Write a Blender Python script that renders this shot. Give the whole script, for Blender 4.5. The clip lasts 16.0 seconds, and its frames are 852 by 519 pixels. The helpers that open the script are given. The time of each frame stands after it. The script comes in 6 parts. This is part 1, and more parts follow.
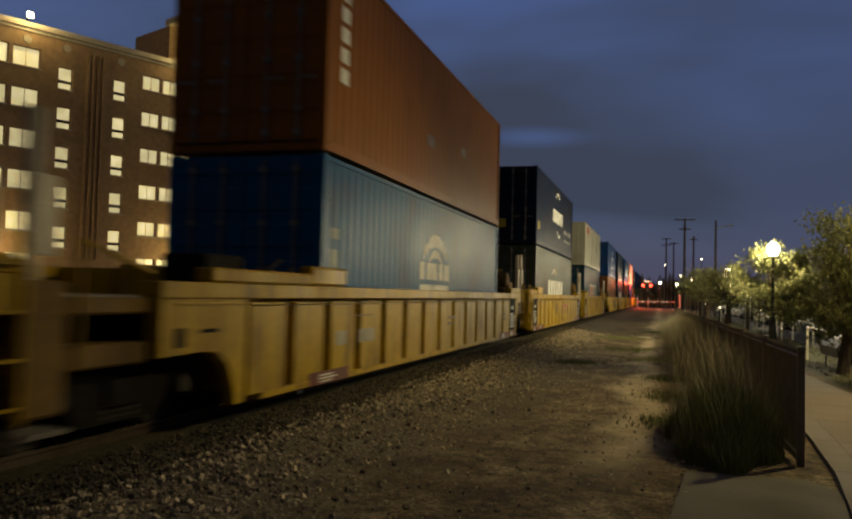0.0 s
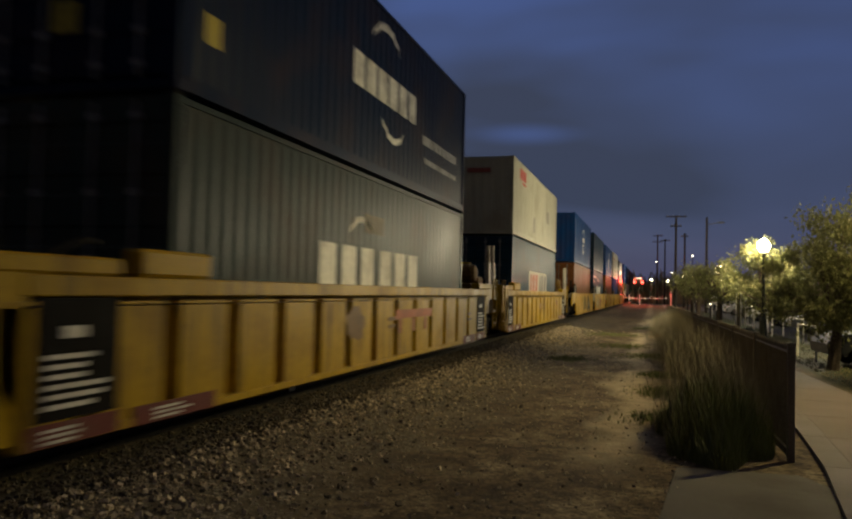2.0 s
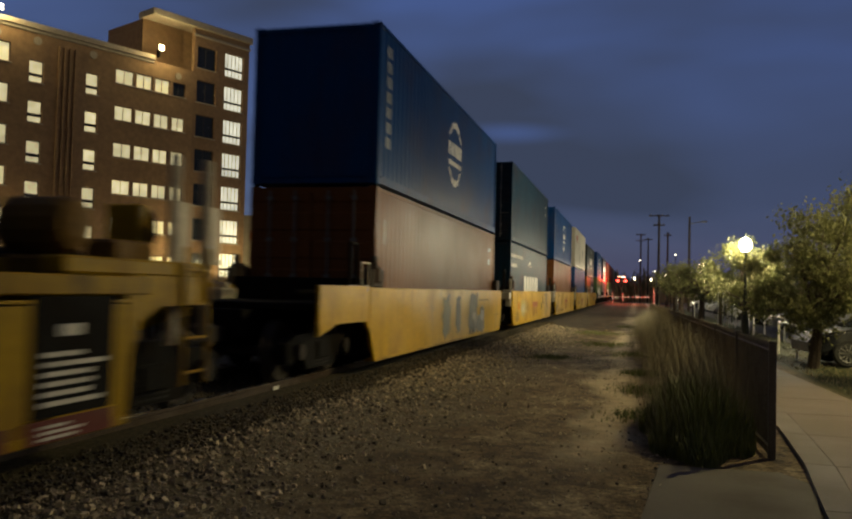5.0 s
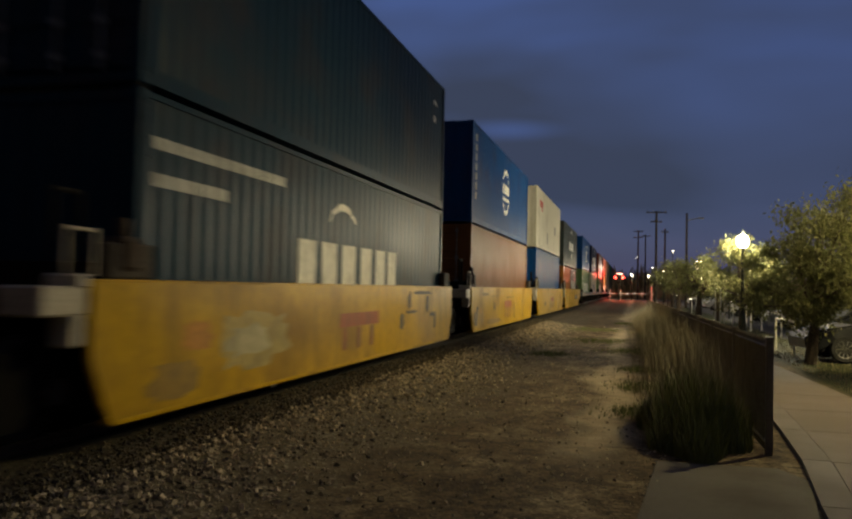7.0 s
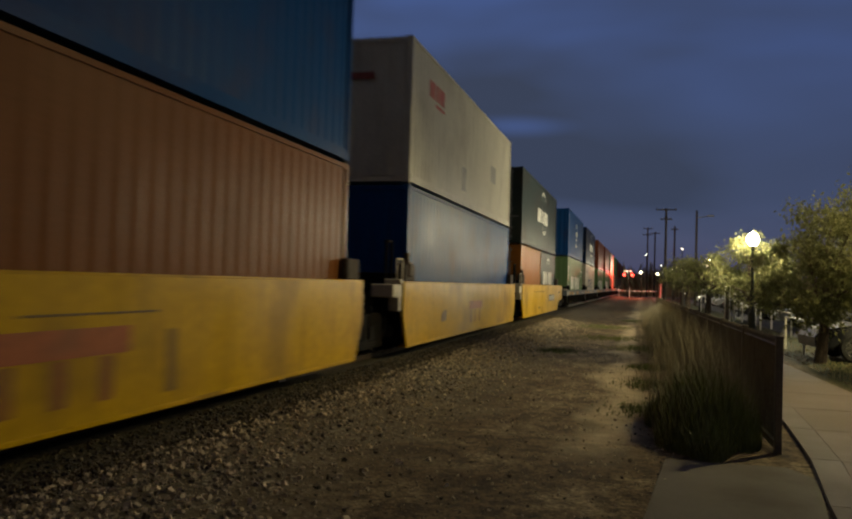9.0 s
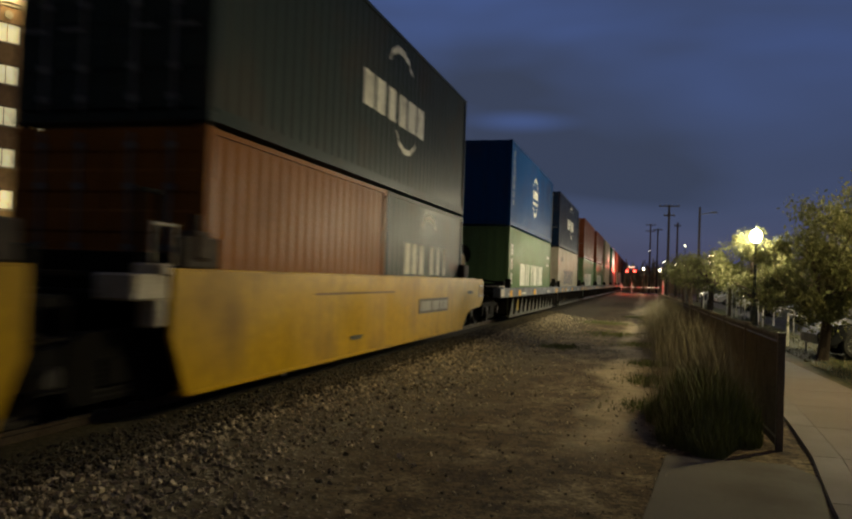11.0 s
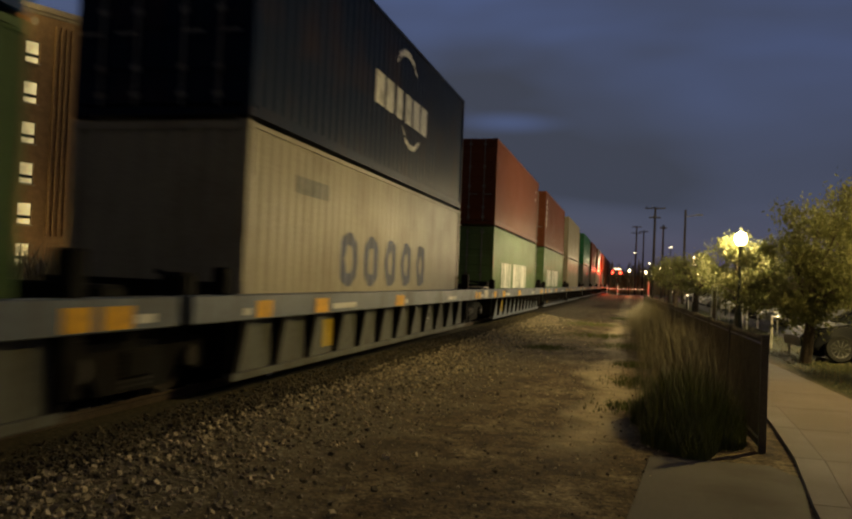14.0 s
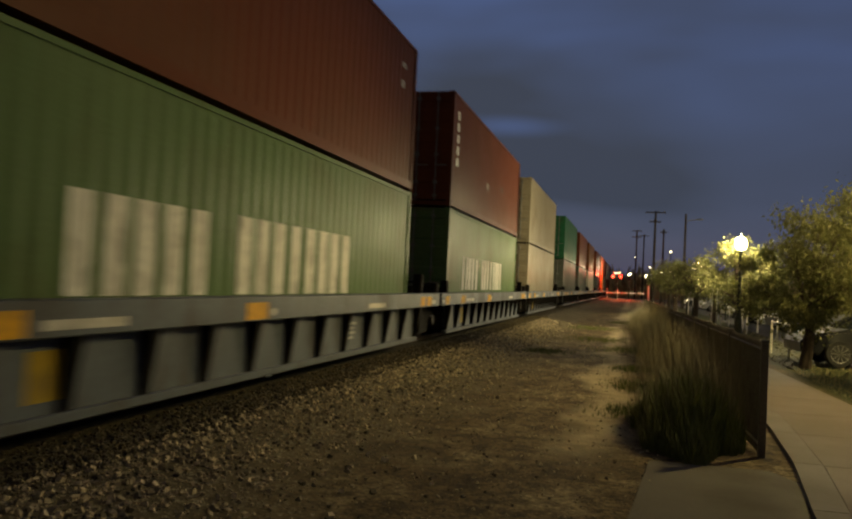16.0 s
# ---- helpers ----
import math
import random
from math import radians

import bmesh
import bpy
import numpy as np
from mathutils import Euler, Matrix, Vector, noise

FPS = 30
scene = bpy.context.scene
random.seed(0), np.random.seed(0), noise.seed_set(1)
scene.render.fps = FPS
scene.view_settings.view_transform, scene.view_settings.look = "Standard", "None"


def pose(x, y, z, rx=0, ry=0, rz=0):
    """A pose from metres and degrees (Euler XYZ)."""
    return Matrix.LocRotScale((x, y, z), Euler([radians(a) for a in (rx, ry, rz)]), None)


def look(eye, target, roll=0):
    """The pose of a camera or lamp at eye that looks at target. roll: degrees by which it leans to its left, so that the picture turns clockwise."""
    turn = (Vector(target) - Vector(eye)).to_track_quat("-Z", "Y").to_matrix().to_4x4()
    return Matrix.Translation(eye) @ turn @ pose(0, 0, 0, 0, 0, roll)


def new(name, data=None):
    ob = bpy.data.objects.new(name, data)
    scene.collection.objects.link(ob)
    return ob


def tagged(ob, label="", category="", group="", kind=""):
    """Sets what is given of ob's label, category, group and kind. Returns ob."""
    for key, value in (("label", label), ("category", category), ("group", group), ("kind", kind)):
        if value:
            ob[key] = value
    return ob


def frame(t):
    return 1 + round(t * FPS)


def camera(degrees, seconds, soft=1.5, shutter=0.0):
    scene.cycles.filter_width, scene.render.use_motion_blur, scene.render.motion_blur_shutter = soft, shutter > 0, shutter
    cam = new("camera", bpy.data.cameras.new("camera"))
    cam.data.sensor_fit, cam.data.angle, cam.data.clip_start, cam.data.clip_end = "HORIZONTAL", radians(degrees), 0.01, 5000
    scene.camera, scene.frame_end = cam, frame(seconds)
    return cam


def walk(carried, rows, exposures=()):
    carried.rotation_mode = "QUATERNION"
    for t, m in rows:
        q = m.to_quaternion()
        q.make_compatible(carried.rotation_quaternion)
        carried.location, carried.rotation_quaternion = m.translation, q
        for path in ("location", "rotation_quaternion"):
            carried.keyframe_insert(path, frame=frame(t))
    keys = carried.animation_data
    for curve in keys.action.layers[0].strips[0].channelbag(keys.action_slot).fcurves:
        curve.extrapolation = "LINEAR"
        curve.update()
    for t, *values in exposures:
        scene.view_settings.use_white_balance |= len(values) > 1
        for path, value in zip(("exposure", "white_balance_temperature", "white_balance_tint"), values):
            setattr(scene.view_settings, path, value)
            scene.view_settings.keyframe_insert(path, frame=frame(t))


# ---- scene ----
# The camera is held by hand on one spot beside the railway; only its turn changes.
EYE = Vector((0.0, 0.0, 1.6))
cam = camera(55.7, 16.0, soft=2.3, shutter=0.56)


def aim(yaw, pitch, roll):
    """yaw: degrees left of the track's direction (+y)."""
    a, b = radians(yaw), radians(pitch)
    way = Vector((-math.sin(a) * math.cos(b), math.cos(a) * math.cos(b), math.sin(b)))
    return look(EYE, EYE + 10 * way, roll)


walk(cam, [(t, aim(yaw, pitch, roll)) for t, yaw, pitch, roll in [
    (0.0, 16.36, 2.36, 1.41),
    (0.5, 16.13, 2.24, 1.44),
    (1.0, 15.98, 2.27, 1.37),
    (1.5, 15.89, 2.23, 1.31),
    (2.0, 15.79, 2.16, 1.33),
    (2.5, 15.69, 2.12, 1.34),
    (3.0, 15.50, 2.10, 1.36),
    (3.5, 15.24, 2.06, 1.32),
    (4.0, 15.04, 2.10, 1.36),
    (6.5, 14.38, 1.98, 1.25),
    (7.0, 14.50, 1.88, 1.23),
    (7.5, 14.68, 1.80, 1.29),
    (8.0, 14.86, 1.71, 1.36),
    (8.5, 15.03, 1.60, 1.50),
    (9.0, 15.11, 1.58, 1.62),
    (11.5, 15.28, 1.18, 1.98),
    (12.0, 15.13, 1.25, 1.79),
    (12.5, 14.86, 1.35, 1.75),
    (13.0, 14.62, 1.38, 1.89),
    (13.5, 14.42, 1.33, 2.08),
    (14.0, 14.33, 1.27, 2.36),
    (14.5, 14.28, 1.29, 2.63),
    (15.0, 14.31, 1.36, 2.82),
    (15.5, 14.31, 1.47, 2.97),
    (16.0, 14.35, 1.47, 2.70),
]], exposures=[(0.0, 0.03, 7200, 3), (0.8, 0.03, 6800, 7), (1.5, 0.03, 7700, 8), (2.0, 0.03, 6800, 7), (6.4, 0.03, 6600, 5), (7.0, 0.03, 6600, 6), (8.5, 0.0, 6900, 7), (9.2, 0.02, 6500, 4), (12.4, 0.03, 6600, 7), (13.4, 0.1, 8500, 6), (16.0, 0.1, 8200, 1)])

# ---- sky and light ----
world = bpy.data.worlds.new("dusk_sky")
scene.world = world
world.use_nodes = True
wn, wl = world.node_tree.nodes, world.node_tree.links
bg = wn["Background"]
sky = wn.new("ShaderNodeTexSky")
sky.sky_type, sky.sun_disc = "NISHITA", False
sky.sun_elevation, sky.sun_rotation = radians(-3.0), radians(-60)
sky.air_density, sky.ozone_density, sky.dust_density = 1.0, 3.0, 0.6
wc = wn.new("ShaderNodeTexCoord")
wm = wn.new("ShaderNodeMapping")
wm.inputs["Scale"].default_value = (1.0, 1.0, 3.4)
cloud = wn.new("ShaderNodeTexNoise")
cloud.inputs["Scale"].default_value, cloud.inputs["Detail"].default_value = 1.7, 3.0
cloud.inputs["Roughness"].default_value, cloud.inputs["Distortion"].default_value = 0.5, 0.3
cramp = wn.new("ShaderNodeValToRGB")
cramp.color_ramp.elements[0].position, cramp.color_ramp.elements[1].position = 0.34, 0.68
wl.new(wc.outputs["Generated"], wm.inputs["Vector"])
wl.new(wm.outputs["Vector"], cloud.inputs["Vector"])
wl.new(cloud.outputs["Fac"], cramp.inputs["Fac"])
clear = wn.new("ShaderNodeMix")
clear.data_type, clear.blend_type = "RGBA", "ADD"
clear.inputs[0].default_value = 1.0
clear.inputs[7].default_value = (0.034, 0.058, 0.155, 1)
wl.new(sky.outputs["Color"], clear.inputs[6])
cover = wn.new("ShaderNodeMix")
cover.data_type = "RGBA"
cover.inputs[7].default_value = (0.042, 0.054, 0.098, 1)
wl.new(cramp.outputs["Color"], cover.inputs[0])
wl.new(clear.outputs[2], cover.inputs[6])
# a break in the clouds low over the track
gap = wn.new("ShaderNodeVectorMath")
gap.operation = "SUBTRACT"
gap.inputs[1].default_value = (-0.152, 0.969, 0.192)
wl.new(wc.outputs["Generated"], gap.inputs[0])
flat = wn.new("ShaderNodeVectorMath")
flat.operation = "MULTIPLY"
flat.inputs[1].default_value = (14.0, 14.0, 75.0)
wl.new(gap.outputs[0], flat.inputs[0])
reach = wn.new("ShaderNodeVectorMath")
reach.operation = "LENGTH"
wl.new(flat.outputs[0], reach.inputs[0])
rift = wn.new("ShaderNodeMapRange")
rift.interpolation_type = "SMOOTHSTEP"
for k, v in zip(range(1, 5), (0.0, 1.3, 0.75, 0.0)):
    rift.inputs[k].default_value = v
wl.new(reach.outputs["Value"], rift.inputs[0])
lit_gap = wn.new("ShaderNodeMix")
lit_gap.data_type = "RGBA"
lit_gap.inputs[7].default_value = (0.062, 0.098, 0.250, 1)
wl.new(rift.outputs[0], lit_gap.inputs[0])
wl.new(cover.outputs[2], lit_gap.inputs[6])
# the sky is darker overhead and behind
way = wn.new("ShaderNodeSeparateXYZ")
wl.new(wc.outputs["Generated"], way.inputs[0])
ahead = wn.new("ShaderNodeMapRange")
for k, v in zip(range(1, 5), (-0.5, 0.6, 0.78, 1.0)):
    ahead.inputs[k].default_value = v
wl.new(way.outputs["Y"], ahead.inputs[0])
over = wn.new("ShaderNodeMapRange")
for k, v in zip(range(1, 5), (0.35, 0.9, 1.0, 0.7)):
    over.inputs[k].default_value = v
wl.new(way.outputs["Z"], over.inputs[0])
both = wn.new("ShaderNodeMath")
both.operation = "MULTIPLY"
wl.new(ahead.outputs[0], both.inputs[0])
wl.new(over.outputs[0], both.inputs[1])
# warm tint added to the sky outside the view; it warms the shadows
warm_back = wn.new("ShaderNodeMapRange")
for k, v in zip(range(1, 5), (-0.2, 0.75, 0.75, 0.0)):
    warm_back.inputs[k].default_value = v
wl.new(way.outputs["Y"], warm_back.inputs[0])
tinted = wn.new("ShaderNodeMix")
tinted.data_type = "RGBA"
tinted.inputs[7].default_value = (0.070, 0.062, 0.060, 1)
wl.new(warm_back.outputs[0], tinted.inputs[0])
wl.new(lit_gap.outputs[2], tinted.inputs[6])
fade = wn.new("ShaderNodeVectorMath")
fade.operation = "SCALE"
wl.new(tinted.outputs[2], fade.inputs[0])
wl.new(both.outputs[0], fade.inputs["Scale"])
wl.new(fade.outputs[0], bg.inputs["Color"])
bg.inputs["Strength"].default_value = 1.0


def lamp(name, kind, m, power, color, size=0.1, spot=None):
    data = bpy.data.lights.new(name, kind)
    data.energy, data.color = power, color
    if kind == "AREA":
        data.size = size
    else:
        data.shadow_soft_size = size
    if spot:
        data.spot_size, data.spot_blend = radians(spot), 1.0
    ob = new(name, data)
    ob.matrix_world = m
    return ob


WARM, SODIUM, RED = (1.0, 0.87, 0.60), (1.0, 0.815, 0.40), (1.0, 0.05, 0.03)


# ---- materials ----
def material(name, color, rough=0.6, metal=0.0, grain=(40, 0.15), stain=(1.5, 0.35), stain_color=None, bump=(60, 0.1),
             tint=False, glow=0.0, spec=0.5, per_object=0.0, streak=0.0):
    """A procedural surface: a fine grain and a broad stain over the base colour, and a fine relief."""
    m = bpy.data.materials.new(name)
    m.use_nodes = True
    n, l = m.node_tree.nodes, m.node_tree.links
    b = n["Principled BSDF"]
    b.inputs["Roughness"].default_value, b.inputs["Metallic"].default_value = rough, metal
    b.inputs["Specular IOR Level"].default_value = spec
    co = n.new("ShaderNodeTexCoord")
    info = n.new("ShaderNodeObjectInfo")
    shift = n.new("ShaderNodeVectorMath")
    shift.operation = "MULTIPLY_ADD"
    shift.inputs[1].default_value = (1, 1, 1)
    wide = n.new("ShaderNodeVectorMath")
    wide.operation = "SCALE"
    wide.inputs["Scale"].default_value = 40.0
    cmb = n.new("ShaderNodeCombineXYZ")
    for k in range(3):
        l.new(info.outputs["Random"], cmb.inputs[k])
    l.new(cmb.outputs[0], wide.inputs[0])
    l.new(co.outputs["Object"], shift.inputs[0])
    l.new(wide.outputs[0], shift.inputs[2])

    def noise_tex(scale, detail=4.0):
        t = n.new("ShaderNodeTexNoise")
        t.inputs["Scale"].default_value, t.inputs["Detail"].default_value = scale, detail
        l.new(shift.outputs[0], t.inputs["Vector"])
        return t

    def mix(kind, fac, a, c):
        x = n.new("ShaderNodeMix")
        x.data_type, x.blend_type = "RGBA", kind
        for slot, v in ((0, fac), (6, a), (7, c)):
            if hasattr(v, "is_linked"):
                l.new(v, x.inputs[slot])
            else:
                x.inputs[slot].default_value = v
        return x.outputs[2]

    def ramp(src, lo, hi, a, c):
        r = n.new("ShaderNodeMapRange")
        for k, v in zip(range(1, 5), (lo, hi, a, c)):
            r.inputs[k].default_value = v
        l.new(src, r.inputs[0])
        return r.outputs[0]

    base = info.outputs["Color"] if tint else (*color, 1)
    g = noise_tex(grain[0], 5.0)
    gv = ramp(g.outputs["Fac"], 0.3, 0.7, 1 - grain[1], 1 + grain[1])
    grey = n.new("ShaderNodeCombineColor")
    for k in range(3):
        l.new(gv, grey.inputs[k])
    out = mix("MULTIPLY", 1.0, base, grey.outputs[0])
    if per_object:
        pv = ramp(info.outputs["Random"], 0, 1, 1 - per_object, 1 + per_object)
        pg = n.new("ShaderNodeCombineColor")
        for k in range(3):
            l.new(pv, pg.inputs[k])
        out = mix("MULTIPLY", 1.0, out, pg.outputs[0])
    s = noise_tex(stain[0], 6.0)
    sv = ramp(s.outputs["Fac"], 0.50, 0.72, 0.0, stain[1])
    sc = stain_color or tuple(0.35 * c for c in color)
    out = mix("MIX", sv, out, (*sc, 1))
    if streak:
        sm = n.new("ShaderNodeMapping")
        sm.inputs["Scale"].default_value = (4.0, 4.0, 0.45)
        l.new(shift.outputs[0], sm.inputs["Vector"])
        st = n.new("ShaderNodeTexNoise")
        st.inputs["Scale"].default_value, st.inputs["Detail"].default_value = 1.6, 4.0
        l.new(sm.outputs["Vector"], st.inputs["Vector"])
        out = mix("MIX", ramp(st.outputs["Fac"], 0.50, 0.75, 0.0, streak), out, (0.055, 0.034, 0.018, 1))
    l.new(out, b.inputs["Base Color"])
    rv = ramp(s.outputs["Fac"], 0.35, 0.7, max(rough - (0.03 if tint else 0.08), 0.02), min(rough + (0.06 if tint else 0.15), 1.0))
    l.new(rv, b.inputs["Roughness"])
    if bump[1]:
        bt = noise_tex(bump[0], 3.0)
        bp = n.new("ShaderNodeBump")
        bp.inputs["Strength"].default_value, bp.inputs["Distance"].default_value = bump[1], 0.02
        l.new(bt.outputs["Fac"], bp.inputs["Height"])
        l.new(bp.outputs["Normal"], b.inputs["Normal"])
    if glow:
        l.new(out, b.inputs["Emission Color"])
        b.inputs["Emission Strength"].default_value = glow
    return m


RUST = (0.10, 0.045, 0.022)
PAINT = material("container_paint", (0.5, 0.5, 0.5), 0.37, 0.0, (25, 0.10), (0.9, 0.25), RUST, (40, 0.0), tint=True, spec=0.03, streak=0.2)
MARK = material("marking_paint", (0.72, 0.71, 0.66), 0.6, 0.0, (12, 0.18), (2.5, 0.5), (0.10, 0.08, 0.05), (30, 0.05), tint=True, spec=0.3)
STEEL = material("galvanised_rod", (0.20, 0.20, 0.20), 0.5, 0.4, (60, 0.2), (3, 0.5), RUST, (80, 0.1))
YELLOW = material("yellow_car_paint", (0.38, 0.235, 0.005), 0.45, 0.0, (14, 0.15), (1.3, 0.60), (0.15, 0.072, 0.014), (20, 0.12), spec=0.15, streak=0.75)
# brown-stained yellow, dark enough to carry the step platform's shade as well
STAINED_SHADED = material("stained_and_shaded_yellow", (0.17, 0.095, 0.018), 0.7, 0.0, (14, 0.2), (1.6, 0.7), (0.06, 0.035, 0.014), (20, 0.15), spec=0.2, streak=0.6)
FLUSH = material("yellow_flush_car_paint", (0.55, 0.325, 0.006), 0.36, 0.0, (10, 0.14), (0.7, 0.75), (0.20, 0.10, 0.010), (20, 0.10), spec=0.14, streak=0.35)
GRIMED = material("grime_covered_car_side", (0.105, 0.108, 0.092), 0.7, 0.0, (14, 0.2), (1.3, 0.6), (0.06, 0.045, 0.026), (20, 0.2), spec=0.2, streak=0.6)
GREYBLUE = material("grey_blue_car_paint", (0.105, 0.125, 0.150), 0.5, 0.0, (14, 0.15), (1.3, 0.6), (0.06, 0.05, 0.04), (20, 0.12), spec=0.3, streak=0.5)
BLACK = material("black_steel", (0.010, 0.009, 0.008), 0.8, 0.0, (30, 0.3), (2.0, 0.6), (0.02, 0.014, 0.009), (30, 0.2), spec=0.06)
WHEEL = material("worn_wheel_steel", (0.022, 0.018, 0.014), 0.8, 0.0, (30, 0.3), (2.0, 0.6), (0.04, 0.025, 0.018), (30, 0.2))
DUSTY = material("dusty_pale_steel", (0.46, 0.41, 0.31), 0.6, 0.1, (30, 0.2), (3.0, 0.6), (0.20, 0.14, 0.08), (40, 0.1))
BRIGHT = material("polished_rail_head", (0.55, 0.53, 0.50), 0.25, 1.0, (60, 0.1), (3, 0.2), RUST, (60, 0.03))
RAILRUST = material("rusty_rail", (0.060, 0.040, 0.025), 0.8, 0.3, (40, 0.3), (3, 0.5), (0.03, 0.02, 0.014), (50, 0.2))
TIE = material("creosoted_timber", (0.045, 0.034, 0.026), 0.85, 0.0, (25, 0.3), (4, 0.5), (0.10, 0.085, 0.07), (30, 0.4))
CONCRETE = material("worn_concrete", (0.150, 0.120, 0.090), 0.85, 0.0, (70, 0.12), (1.4, 0.45), (0.17, 0.145, 0.115), (140, 0.15))
SLAB = material("weathered_slab", (0.110, 0.092, 0.064), 0.9, 0.0, (70, 0.15), (1.4, 0.45), (0.055, 0.046, 0.03), (140, 0.2))
KERB = material("kerb_concrete", (0.155, 0.132, 0.105), 0.85, 0.0, (70, 0.12), (2.0, 0.45), (0.16, 0.14, 0.11), (140, 0.15))
ASPHALT = material("asphalt", (0.05, 0.048, 0.046), 0.8, 0.0, (160, 0.3), (0.8, 0.4), (0.025, 0.024, 0.023), (200, 0.3))
FENCEBLACK = material("black_fence_paint", (0.165, 0.14, 0.105), 0.6, 0.1, (40, 0.2), (3, 0.4), (0.03, 0.024, 0.018), (60, 0.05))
BRICK = material("tan_brick", (0.33, 0.20, 0.105), 0.85, 0.0, (2.2, 0.16), (0.12, 0.35), (0.17, 0.11, 0.07), (7, 0.3))
STONETRIM = material("limestone_trim", (0.46, 0.38, 0.28), 0.8, 0.0, (3, 0.12), (0.4, 0.35), (0.26, 0.21, 0.15), (9, 0.15))


# ---- mesh helpers ----
def part(name, bm, mat, parent=None, label="", smooth=False, color=None):
    """Links a bmesh as one mesh object under a thing or a part. A mesh may be given in its place, to be shared."""
    if isinstance(bm, bmesh.types.BMesh):
        bmesh.ops.recalc_face_normals(bm, faces=bm.faces)
        me = bpy.data.meshes.new(name)
        bm.to_mesh(me)
        bm.free()
        me.materials.append(mat)
        if smooth:
            me.shade_smooth()
    else:
        me = bm
    ob = new(name, me)
    if parent:
        ob.parent = parent
    if label:
        tagged(ob, label)
    if color:
        ob.color = (*color, 1)
    return ob


def thing(name, label, category, m=None, group="", kind=""):
    ob = new(name)
    ob.empty_display_size = 0.2
    if m:
        ob.matrix_basis = m
    return tagged(ob, label, category, group, kind)


def box(bm, x0, x1, y0, y1, z0, z1, bevel=0.0, m=None):
    made = bmesh.ops.create_cube(bm, size=1.0)["verts"]
    for v in made:
        v.co = Vector(((x0 + x1) / 2 + v.co.x * (x1 - x0), (y0 + y1) / 2 + v.co.y * (y1 - y0), (z0 + z1) / 2 + v.co.z * (z1 - z0)))
        if m:
            v.co = m @ v.co
    if bevel:
        edges = list({e for v in made for e in v.link_edges})
        bmesh.ops.bevel(bm, geom=edges, offset=bevel, segments=1, affect="EDGES")
    return bm


def boxes(*rows, bevel=0.0):
    bm = bmesh.new()
    for r in rows:
        box(bm, *r, bevel=bevel)
    return bm


def tube(bm, a, b, r, seg=8, r2=None):
    a, b = Vector(a), Vector(b)
    way = b - a
    m = Matrix.Translation((a + b) / 2) @ way.to_track_quat("Z", "Y").to_matrix().to_4x4()
    bmesh.ops.create_cone(bm, cap_ends=True, segments=seg, radius1=r, radius2=r if r2 is None else r2, depth=way.length, matrix=m)
    return bm


def prism(bm, outline, axis, a, b):
    """An outline in the plane across the axis, drawn out along it from a to b."""
    def at(p, q, s):
        return {"x": (s, p, q), "y": (p, s, q), "z": (p, q, s)}[axis]
    va = [bm.verts.new(at(p, q, a)) for p, q in outline]
    vb = [bm.verts.new(at(p, q, b)) for p, q in outline]
    n = len(outline)
    bm.faces.new(va)
    bm.faces.new(vb[::-1])
    for i in range(n):
        bm.faces.new((va[i], vb[i], vb[(i + 1) % n], va[(i + 1) % n]))
    return bm


def lathe(bm, profile, seg=12, m=Matrix()):
    """profile: (radius, height) from the foot up."""
    rings = []
    for r, z in profile:
        rings.append([bm.verts.new(m @ Vector((r * math.cos(2 * math.pi * k / seg), r * math.sin(2 * math.pi * k / seg), z))) for k in range(seg)])
    for a, b in zip(rings, rings[1:]):
        for k in range(seg):
            bm.faces.new((a[k], a[(k + 1) % seg], b[(k + 1) % seg], b[k]))
    bm.faces.new(rings[0][::-1])
    bm.faces.new(rings[-1])
    return bm


# ---- shipping containers ----
L40, L20, WIDE = 12.192, 6.058, 2.438
HIGH, LOW = 2.896, 2.591
PITCH = 0.278
CORR = ((0.0, 0.0), (0.072, 0.0), (0.140, -0.019), (0.210, -0.019))   # along the wall, depth


def corr_breaks(a, b):
    """Where the corrugated wall bends between a and b: (place, depth)."""
    out = []
    k = math.floor((a - 0.16) / PITCH) - 1
    pts = []
    while 0.16 + k * PITCH < b + PITCH:
        pts += [(0.16 + k * PITCH + s, d) for s, d in CORR]
        k += 1
    def depth(y):
        for (p, d), (q, e) in zip(pts, pts[1:]):
            if p <= y <= q:
                return d + (e - d) * (y - p) / (q - p)
        return 0.0
    out = [(a, depth(a))] + [p for p in pts if a < p[0] < b] + [(b, depth(b))]
    return out


def wall_mesh(breaks, z0, z1, place):
    bm = bmesh.new()
    rows = [(bm.verts.new(place(y, d, z0)), bm.verts.new(place(y, d, z1))) for y, d in breaks]
    for (a, b), (c, e) in zip(rows, rows[1:]):
        bm.faces.new((a, c, e, b))
    return bm


SHARED = {}


def shared(key, make, mat, smooth=False):
    if key not in SHARED:
        bm = make()
        bmesh.ops.recalc_face_normals(bm, faces=bm.faces)
        me = bpy.data.meshes.new(key[0])
        bm.to_mesh(me)
        bm.free()
        me.materials.append(mat)
        if smooth:
            me.shade_smooth()
        SHARED[key] = me
    return SHARED[key]


